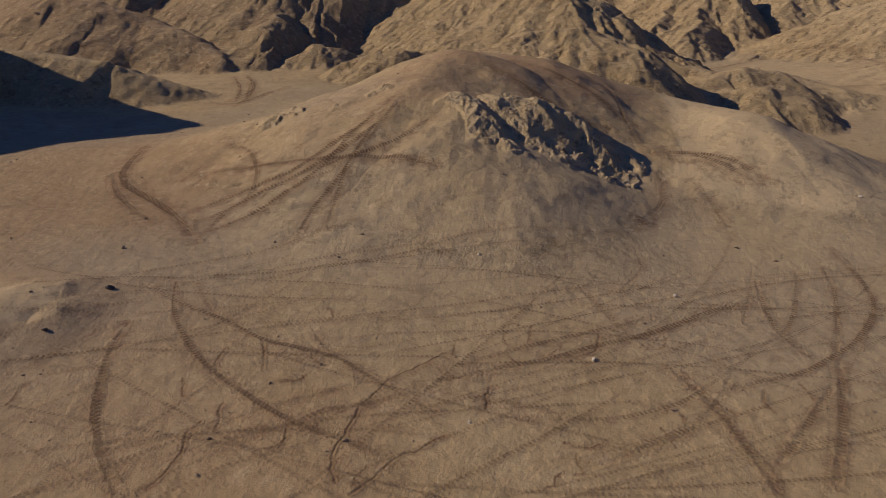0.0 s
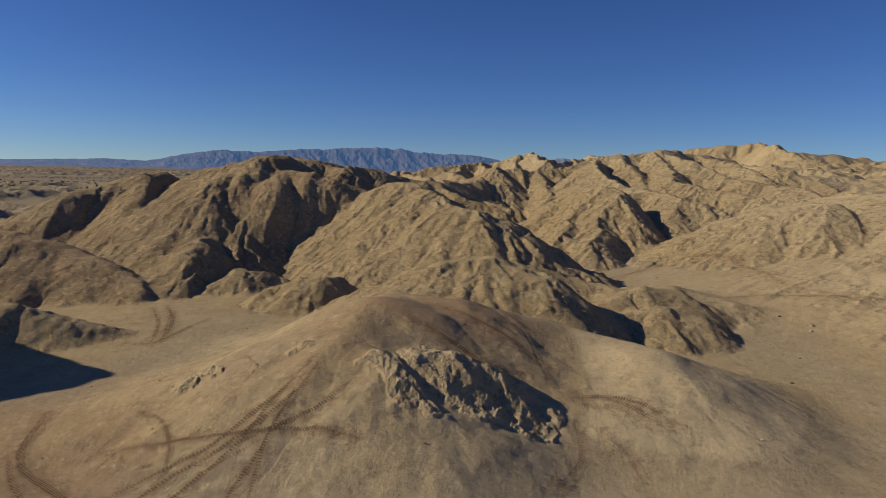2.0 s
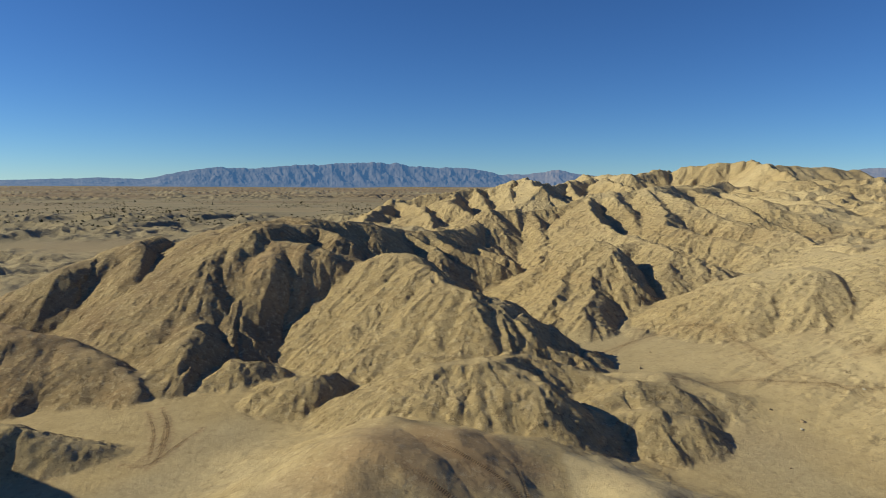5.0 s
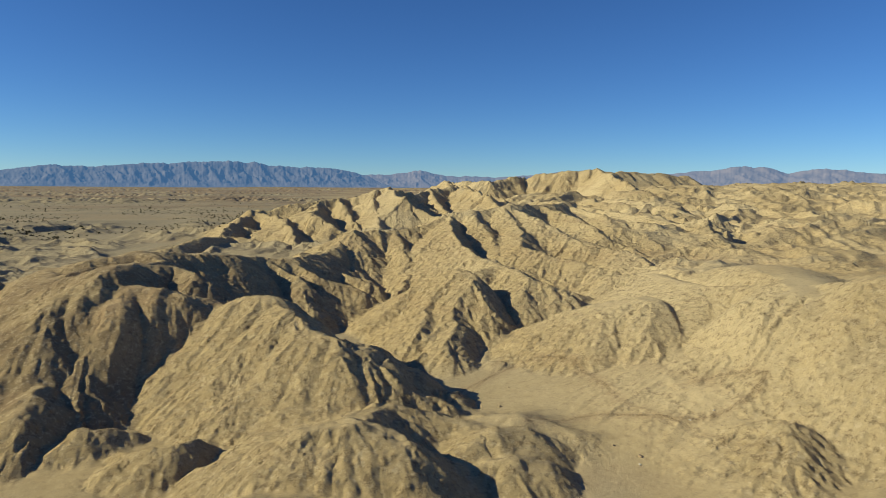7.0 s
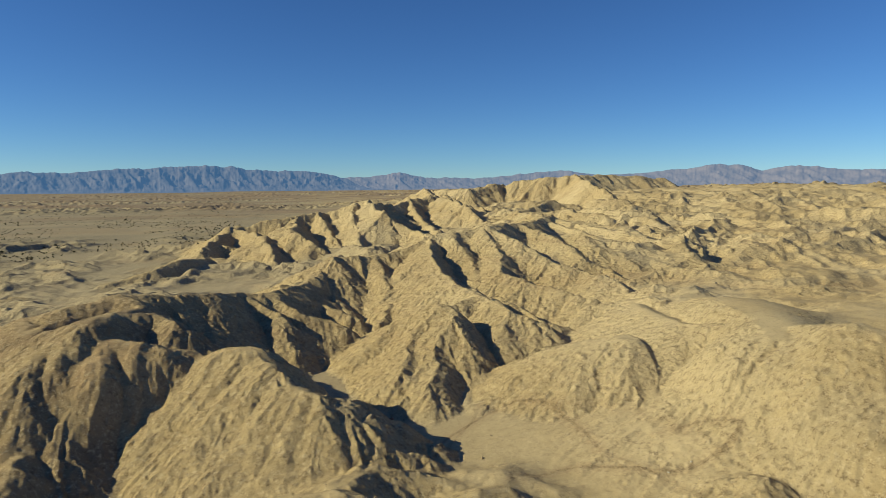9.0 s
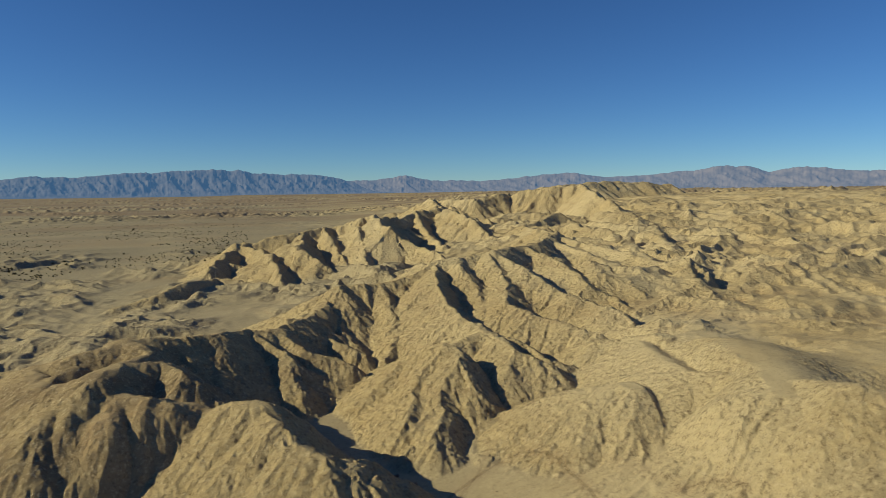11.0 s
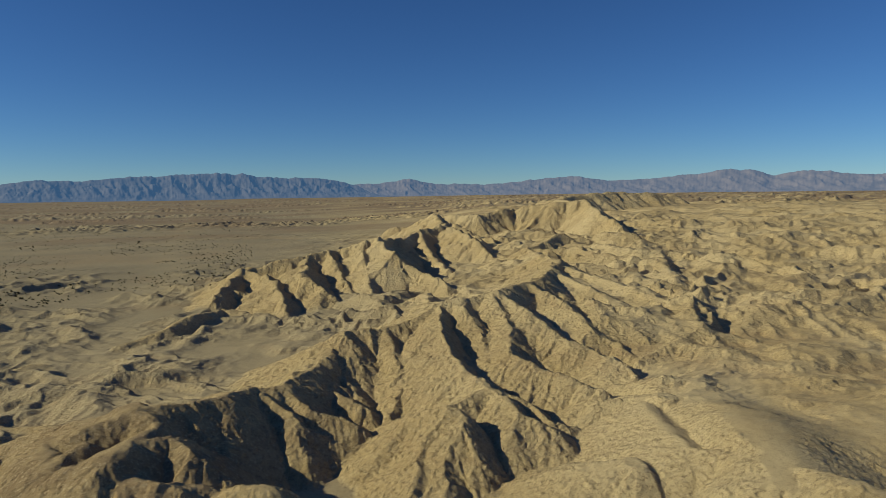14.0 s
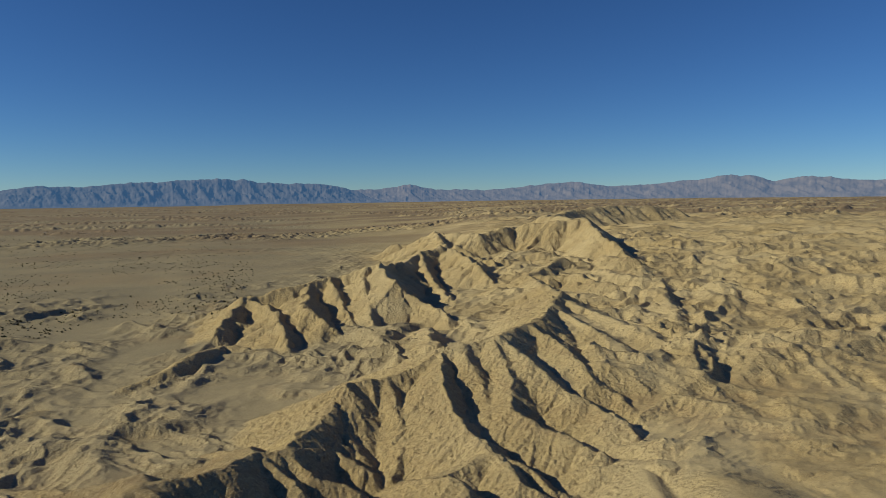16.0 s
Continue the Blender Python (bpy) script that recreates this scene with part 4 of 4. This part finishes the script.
tagged(sheet("ground", QUADS[QWHO < 0]), "tan desert floor of packed sand and dry washes", "ground", kind="structure")
HILLS = {
    "mound": ("mound", "broad tan mound crossed by tyre tracks, with a crumbling rock face", "near mounds"),
    "mound_rock": ("outcrop", "crumbling grey-tan rock face on the mound", "near mounds"),
    "hump": ("mound", "smooth pale sand hump beside the mound", "near mounds"),
    "low_ridge": ("ridge", "low rugged brown ridge behind the mound", "near mounds"),
    "knoll_r1": ("knoll", "small eroded tan knoll rising from the wash", "knolls"),
    "knoll_r2": ("knoll", "small eroded tan knoll rising from the wash", "knolls"),
    "knoll1": ("knoll", "small eroded tan knoll rising from the wash", "knolls"),
    "knoll2": ("knoll", "small eroded tan knoll rising from the wash", "knolls"),
    "knoll3": ("knoll", "small eroded tan knoll rising from the wash", "knolls"),
    "left1": ("ridge", "low brown ridge casting a long shadow", "badland hills"),
    "left3": ("ridge", "low brown ridge casting a long shadow", "badland hills"),
    "left2": ("ridge", "low brown ridge casting a long shadow", "badland hills"),
    "outcrop": ("outcrop", "pale weathered rock outcrop on the flat", "near mounds"),
    "massif": ("hill", "large dark-stained rugged hill with deep gullies", "badland hills"),
    "dome": ("hill", "reddish brown domed hill with rilled front", "badland hills"),
    "dark_hill": ("hill", "dark rounded hill with a shaded hollow", "badland hills"),
    "cone_hill": ("hill", "tan conical hill with gullied spurs", "badland hills"),
    "r1": ("hill", "tan eroded badland hill with rilled flanks", "badland hills"),
    "r2": ("hill", "tan eroded badland hill with rilled flanks", "badland hills"),
    "r3": ("hill", "smooth pale sandy hill with a gullied flank", "badland hills"),
    "r4": ("hill", "smooth pale sandy hill with a gullied flank", "badland hills"),
    "r5": ("ridge", "long tan badland ridge with branching spurs", "badland hills"),
    "r6a": ("hill", "tan eroded badland hill with rilled flanks", "badland hills"),
    "r6b": ("hill", "tan eroded badland hill with rilled flanks", "badland hills"),
    "r6c": ("hill", "tan eroded badland hill with rilled flanks", "badland hills"),
    "r7": ("ridge", "far fluted tan ridge with shaded ribs", "badland hills"),
    "r7b": ("ridge", "far fluted ridge with deep dark gullies", "badland hills"),
    "r8a": ("hill", "tan eroded badland hill with rilled flanks", "badland hills"),
    "r8b": ("hill", "tan eroded badland hill with rilled flanks", "badland hills"),
    "r8d": ("hill", "tan eroded badland hill with rilled flanks", "badland hills"),
    "r8e": ("ridge", "far dark-faced ridge at the edge of the plain", "badland hills"),
    "r8c": ("hill", "tan eroded badland hill with rilled flanks", "badland hills"),
    "r9a": ("knoll", "small eroded tan knoll rising from the wash", "knolls"),
    "r9b": ("knoll", "small eroded tan knoll rising from the wash", "knolls"),
    "r9c": ("knoll", "small eroded tan knoll rising from the wash", "knolls"),
    "r9d": ("knoll", "small eroded tan knoll rising from the wash", "knolls"),
    "r10a": ("hill", "tan eroded badland hill with rilled flanks", "badland hills"),
    "r10b": ("hill", "tan eroded badland hill with rilled flanks", "badland hills"),
    "r10c": ("hill", "tan eroded badland hill with rilled flanks", "badland hills"),
    "r10d": ("hill", "tan eroded badland hill with rilled flanks", "badland hills"),
    "apron": ("mound", "smooth sandy apron with a looping track", "near mounds"),
    "apron_knoll": ("knoll", "small eroded tan knoll rising from the wash", "knolls"),
    "bench": ("mound", "low tan bench beside the dry wash", "near mounds"),
}
QROW = VROW[:-1].ravel()
for k in np.unique(QWHO[QWHO >= 0]):
    mine = np.flatnonzero(QWHO == k)
    name = GROUPS[PATCH_GROUP[k]]
    kind_name, label, group = HILLS[name]
    rows, counts = np.unique(QROW[mine], return_counts=True)
    main = rows[np.argmax(counts)]
    keep = [n for n, c in zip(rows, counts) if c > 300 or n == main]
    if len(keep) == 1:
        tagged(sheet(kind_name, QUADS[mine]), label, "hill", group)
        continue
    owner = np.where(np.isin(QROW[mine], keep), QROW[mine], main)
    corners = QUADS[mine].ravel()
    foot = Vector((float(VX.ravel()[corners].mean()), float(VY.ravel()[corners].mean()), float(VZ.ravel()[corners].min())))
    hill = tagged(new(kind_name), label, "hill", group)
    hill.location = foot
    for n in keep:
        spur = sheet("crest" if n == main else "spur", QUADS[mine[owner == n]])
        spur.parent, spur.matrix_parent_inverse = hill, Matrix.Translation(-foot)

# ---- far mountains ----
def mountain_material(name, low, high):
    m, tree, bsdf = material(name)
    n = noise_node(tree, 0.012, 6, 0.6)
    tree.links.new(mixed(tree, ranged(tree, n, 0.35, 0.65), low, high), bsdf.inputs["Base Color"])
    bsdf.inputs["Roughness"].default_value = 1.0
    # an even blue glow on the rock stands in for haze in the air
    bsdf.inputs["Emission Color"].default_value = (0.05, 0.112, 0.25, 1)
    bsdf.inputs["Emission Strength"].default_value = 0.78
    return m


def mountain_range(name, start, stop, radius, depth, peaks, rough, label, rock):
    """peaks: the skyline, as bearing in degrees and height in metres."""
    bear = np.radians(np.arange(start, stop, 0.06))
    run = np.linspace(0, 1, 26)
    bb, uu = np.meshgrid(bear, run)
    deg = np.degrees(bb)
    tall = np.interp(deg, [p[0] for p in peaks], [p[1] for p in peaks]) * (1 + 0.05 * fbm(deg * 1.3, deg * 0 + radius, 4, 0.6))
    x, y = (radius + depth * uu) * np.sin(bb), (radius + depth * uu) * np.cos(bb)
    up = np.clip(uu * 1.25, 0, 1)
    folds = ridged(x / 170 + uu * 0.9, y / 330 + 0.4 * fbm(x / 90, y / 90, 2), 5, 0.6)
    z = 2 + tall * (up**1.15) * (1 + rough * (folds - 0.45) * (0.1 + 1.3 * (1 - up))) + tall * 0.12 * up * fbm(deg * 0.35, uu * 0.3, 4, 0.45)
    cols = len(bear)
    idx = np.arange(z.size).reshape(z.shape)
    quads = np.stack([idx[:-1, :-1], idx[:-1, 1:], idx[1:, 1:], idx[1:, :-1]], -1).reshape(-1, 4)
    me = bpy.data.meshes.new(name)
    me.from_pydata(np.stack([x, y, z], -1).reshape(-1, 3).tolist(), [], quads.tolist())
    me.polygons.foreach_set("use_smooth", np.ones(len(quads), bool))
    me.materials.append(rock)
    return tagged(new(name, me), label, "mountains", kind="structure")


ROCK_FAR = mountain_material("far rock with haze glow", (0.045, 0.042, 0.05), (0.12, 0.098, 0.09))
ROCK_PALE = mountain_material("far pale rock with haze glow", (0.10, 0.08, 0.072), (0.19, 0.145, 0.12))
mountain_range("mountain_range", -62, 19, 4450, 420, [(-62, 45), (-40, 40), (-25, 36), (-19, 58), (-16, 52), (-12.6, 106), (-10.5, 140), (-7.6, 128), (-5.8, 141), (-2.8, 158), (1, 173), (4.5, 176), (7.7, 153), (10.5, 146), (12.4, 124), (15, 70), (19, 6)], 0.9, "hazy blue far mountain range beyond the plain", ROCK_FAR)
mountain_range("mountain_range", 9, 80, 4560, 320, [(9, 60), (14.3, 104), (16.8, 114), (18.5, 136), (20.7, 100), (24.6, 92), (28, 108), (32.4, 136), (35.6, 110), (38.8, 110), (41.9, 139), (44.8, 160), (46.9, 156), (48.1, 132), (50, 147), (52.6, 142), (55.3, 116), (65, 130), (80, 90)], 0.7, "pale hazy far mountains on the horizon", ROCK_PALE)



# ---- tyre tracks ----
def track_material():
    m, tree, bsdf = material("churned track soil")
    n, g = noise_node(tree, 2.2, 5, 0.6), noise_node(tree, 22.0, 3, 0.6)
    tree.links.new(mixed(tree, ranged(tree, g, 0.3, 0.7), (0.15, 0.092, 0.052), (0.25, 0.16, 0.092)), bsdf.inputs["Base Color"])
    bsdf.inputs["Roughness"].default_value = 0.95
    bsdf.inputs["Specular IOR Level"].default_value = 0.1
    edge = tree.nodes.new("ShaderNodeAttribute")
    edge.attribute_name = "cover"
    run = tree.nodes.new("ShaderNodeAttribute")
    run.attribute_name = "run"
    tread = tree.nodes.new("ShaderNodeTexWave")
    tread.inputs["Scale"].default_value, tread.inputs["Distortion"].default_value = 3.2, 0.8
    tree.links.new(run.outputs["Vector"], tread.inputs["Vector"])
    times = tree.nodes.new("ShaderNodeMath")
    times.operation = "MULTIPLY"
    bars = tree.nodes.new("ShaderNodeMath")
    bars.operation = "MULTIPLY"
    tree.links.new(edge.outputs["Fac"], times.inputs[0])
    tree.links.new(ranged(tree, n, 0.34, 0.56, 0.35, 1.0), times.inputs[1])
    tree.links.new(times.outputs[0], bars.inputs[0])
    tree.links.new(ranged(tree, tread.outputs["Fac"], 0.3, 0.7, 0.12, 1.0), bars.inputs[1])
    tree.links.new(bars.outputs[0], bsdf.inputs["Alpha"])
    bump = node(tree, "ShaderNodeBump", Strength=0.7, Distance=0.04)
    tree.links.new(g, bump.inputs["Height"])
    tree.links.new(bump.outputs[0], bsdf.inputs["Normal"])
    return m


TRACK = track_material()


def tyre_track(name, q, width, cover, label):
    """A worn strip that follows the ground along a curve."""
    i = np.arange(len(q))
    run = np.gradient(q, axis=0)
    run /= np.linalg.norm(run, axis=1, keepdims=True) + 1e-9
    side = np.stack([-run[:, 1], run[:, 0]], 1)
    wide = 0.6 * width * (1 + 0.5 * fbm(i * 0.12, i * 0.0 + q[0, 0], 2))
    fade = np.minimum(1, np.minimum(i, len(i) - 1 - i) / (14.0 if name == "tyre_track" else 3.0))
    rows, cov = [], []
    for k, c in ((-1.0, 0.0), (-0.7, 1.0), (0.0, 0.8), (0.7, 1.0), (1.0, 0.0)):
        at = q + side * (k * wide * 0.75)[:, None]
        z = ground_height(at[:, 0], at[:, 1]) + 0.014 + 0.0006 * np.hypot(at[:, 0], at[:, 1])
        rows.append(np.stack([at[:, 0], at[:, 1], z], 1))
        cov.append(c * cover * fade)
    verts = np.stack(rows, 1).reshape(-1, 3)
    idx = np.arange(len(q) * 5).reshape(-1, 5)
    quads = np.stack([idx[:-1, :-1], idx[1:, :-1], idx[1:, 1:], idx[:-1, 1:]], -1).reshape(-1, 4)
    me = bpy.data.meshes.new(name)
    me.from_pydata(verts.tolist(), [], quads.tolist())
    me.polygons.foreach_set("use_smooth", np.ones(len(quads), bool))
    me.attributes.new("cover", "FLOAT", "POINT").data.foreach_set("value", np.stack(cov, 1).ravel().astype(np.float32))
    runs = np.zeros((len(q), 5, 3), np.float32)
    runs[:, :, 0] = (i * 0.16)[:, None]
    runs[:, :, 1] = np.arange(5) * 0.03
    me.attributes.new("run", "FLOAT_VECTOR", "POINT").data.foreach_set("vector", runs.ravel())
    me.materials.append(TRACK)
    return tagged(new(name, me), label, name.replace("_", " "), name.replace("_", " ") + "s")


for rut_name, rut_line, rut_width, rut_cover, rut_label in RUTS:
    tyre_track(rut_name, rut_line, rut_width, rut_cover, rut_label)


# ---- stones ----
def stone_material(name, low, high):
    m, tree, bsdf = material(name)
    n = noise_node(tree, 9.0, 5, 0.6)
    tree.links.new(mixed(tree, ranged(tree, n, 0.3, 0.7), low, high), bsdf.inputs["Base Color"])
    bsdf.inputs["Roughness"].default_value = 0.9
    bump = node(tree, "ShaderNodeBump", Strength=0.6, Distance=0.03)
    tree.links.new(n, bump.inputs["Height"])
    tree.links.new(bump.outputs[0], bsdf.inputs["Normal"])
    return m


DARK_STONE = stone_material("dark stone", (0.07, 0.05, 0.035), (0.15, 0.11, 0.075))
PALE_STONE = stone_material("pale stone", (0.42, 0.36, 0.27), (0.58, 0.52, 0.42))
TAN_STONE = stone_material("tan stone", (0.24, 0.17, 0.10), (0.36, 0.27, 0.16))


def stone_shape(seed, rings=2):
    """A lump with flattened, broken faces."""
    bm = bmesh.new()
    bmesh.ops.create_icosphere(bm, subdivisions=rings, radius=1.0)
    dice = random.Random(seed)
    cuts = [(Vector((dice.gauss(0, 1), dice.gauss(0, 1), dice.gauss(0, 1))).normalized(), dice.uniform(0.45, 0.8)) for _ in range(9)]
    for v in bm.verts:
        for n, d in cuts:
            over = v.co.dot(n) - d
            if over > 0:
                v.co -= n * over
        v.co *= 1 + 0.12 * noise.noise(v.co * 2.3 + Vector((seed, 0, 0)))
    return bm


def stone(x, y, size, mat, label, seed):
    bm = stone_shape(seed)
    dice = random.Random(seed + 50)
    bmesh.ops.transform(bm, matrix=Matrix.Rotation(dice.uniform(0, 6), 4, "Z") @ Matrix.Diagonal((size, size * dice.uniform(0.6, 0.9), size * dice.uniform(0.5, 0.75), 1)), verts=bm.verts)
    me = bpy.data.meshes.new("stone")
    bm.to_mesh(me)
    bm.free()
    me.materials.append(mat)
    ob = tagged(new("stone", me), label, "stone", "stones on the sand")
    ob.location = (x, y, float(ground_height(x, y)) + size * 0.18)
    return ob


stone(-7.77, 17.60, 0.13, DARK_STONE, "dark brown weathered stone lying on the sand", 0)
stone(3.23, 15.04, 0.08, PALE_STONE, "pale chalky stone lying on the sand", 1)
stone(5.93, 17.83, 0.07, PALE_STONE, "pale chalky stone lying on the sand", 2)
stone(1.15, 19.40, 0.06, PALE_STONE, "pale chalky stone lying on the sand", 3)
stone(8.75, 20.75, 0.07, DARK_STONE, "dark brown weathered stone lying on the sand", 4)
stone(-2.57, 19.38, 0.06, DARK_STONE, "dark brown weathered stone lying on the sand", 5)
stone(-8.25, 15.62, 0.09, DARK_STONE, "dark brown weathered stone lying on the sand", 6)
stone(14.21, 23.88, 0.09, PALE_STONE, "pale chalky stone lying on the sand", 7)
stone(-3.90, 12.39, 0.05, DARK_STONE, "dark brown weathered stone lying on the sand", 8)
stone(0.50, 12.91, 0.04, PALE_STONE, "pale chalky stone lying on the sand", 9)
stone(20.95, 31.49, 0.12, DARK_STONE, "dark brown weathered stone lying on the sand", 10)
stone(27.97, 39.36, 0.16, PALE_STONE, "pale chalky stone lying on the sand", 11)
stone(26.35, 56.59, 0.15, TAN_STONE, "tan sandstone boulder fallen beside the hill", 12)
stone(24.21, 35.28, 0.1, TAN_STONE, "tan sandstone boulder fallen beside the hill", 13)
stone(19.07, 62.38, 0.5, TAN_STONE, "tan sandstone boulder fallen beside the hill", 14)
stone(19.68, 60.78, 0.4, TAN_STONE, "tan sandstone boulder fallen beside the hill", 15)
stone(17.45, 59.42, 0.38, DARK_STONE, "dark brown weathered stone lying on the sand", 16)
stone(20.00, 59.28, 0.3, TAN_STONE, "tan sandstone boulder fallen beside the hill", 17)
stone(28.67, 40.27, 0.2, TAN_STONE, "tan sandstone boulder fallen beside the hill", 18)
stone(23.63, 52.79, 0.25, TAN_STONE, "tan sandstone boulder fallen beside the hill", 19)
stone(27.87, 42.23, 0.15, DARK_STONE, "dark brown weathered stone lying on the sand", 20)
stone(34.82, 42.38, 0.15, PALE_STONE, "pale chalky stone lying on the sand", 21)
stone(37.03, 42.33, 0.14, PALE_STONE, "pale chalky stone lying on the sand", 22)
stone(35.98, 40.31, 0.12, TAN_STONE, "tan sandstone boulder fallen beside the hill", 23)


def scatter(name, places, shapes, mat, label, category):
    """Many small lumps in one mesh: places are rows of x, y, size, turn."""
    verts, faces, start = [], [], 0
    for k, (x, y, size, turn, z) in enumerate(places):
        v, f = shapes[k % len(shapes)]
        c, s = math.cos(turn), math.sin(turn)
        verts.append(np.stack([x + size * (v[:, 0] * c - v[:, 1] * s), y + size * (v[:, 0] * s + v[:, 1] * c), z + size * v[:, 2]], 1))
        faces.append(f + start)
        start += len(v)
    me = bpy.data.meshes.new(name)
    me.from_pydata(np.concatenate(verts).tolist(), [], np.concatenate(faces).tolist())
    me.materials.append(mat)
    return tagged(new(name, me), label, category, kind="stuff")


def lump(seed, flat):
    bm = stone_shape(seed, 1)
    v = np.array([tuple(p.co) for p in bm.verts]) * np.array([1, 0.8, flat])
    f = np.array([[w.index for w in p.verts] for p in bm.faces])
    bm.free()
    return v, f


dice = np.random.RandomState(21)
count = 2600
a, r = np.radians(dice.uniform(-42, 50, count)), np.exp(dice.uniform(math.log(9), math.log(70), count))
px, py = CX + r * np.sin(a), CY + r * np.cos(a)
size = 0.011 * np.exp(dice.normal(0, 0.55, count)) * (0.6 + r / 28)
scatter("pebbles", np.stack([px, py, size, dice.uniform(0, 6.3, count), ground_height(px, py) + size * 0.2], 1), [lump(k, 0.6) for k in range(6)], TAN_STONE, "scattered small brown pebbles over the sand", "pebbles")


# ---- desert shrubs on the plain ----
def shrub_shape(seed):
    """A low clump of short twigs with leaves: thin blades that fan out from one foot."""
    dice = random.Random(seed)
    v, f = [], []
    for k in range(16):
        a, lean, tall = dice.uniform(0, 6.3), dice.uniform(0.15, 1.0), dice.uniform(0.5, 1.0)
        tip = Vector((math.cos(a) * lean, math.sin(a) * lean, tall * (1.15 - 0.6 * lean)))
        across = Vector((-math.sin(a), math.cos(a), 0)) * dice.uniform(0.14, 0.24)
        n = len(v)
        v += [tuple(tip * 0.15), tuple(tip * 0.65 + across), tuple(tip), tuple(tip * 0.65 - across)]
        f.append((n, n + 1, n + 2, n + 3))
    return np.array(v), np.array(f)


def shrub_material():
    m, tree, bsdf = material("dry shrub")
    n = noise_node(tree, 0.4, 3, 0.5)
    tree.links.new(mixed(tree, ranged(tree, n, 0.35, 0.65), (0.05, 0.05, 0.025), (0.10, 0.085, 0.045)), bsdf.inputs["Base Color"])
    bsdf.inputs["Roughness"].default_value = 0.9
    return m


count = 16000
a, r = np.radians(dice.uniform(-50, 16, count)), np.exp(dice.uniform(math.log(260), math.log(1900), count))
px, py = CX + r * np.sin(a), CY + r * np.cos(a)
keep = (fbm(px / 90, py / 60, 3) > -0.12) & (px < 0.1 * py - 5)
px, py, r = px[keep], py[keep], r[keep]
size = 0.55 * np.exp(dice.normal(0, 0.35, len(px)))
scatter("shrubs", np.stack([px, py, size, dice.uniform(0, 6.3, len(px)), ground_height(px, py) - 0.05], 1), [shrub_shape(k) for k in range(8)], shrub_material(), "small dark dry desert shrubs dotting the plain", "shrubs")
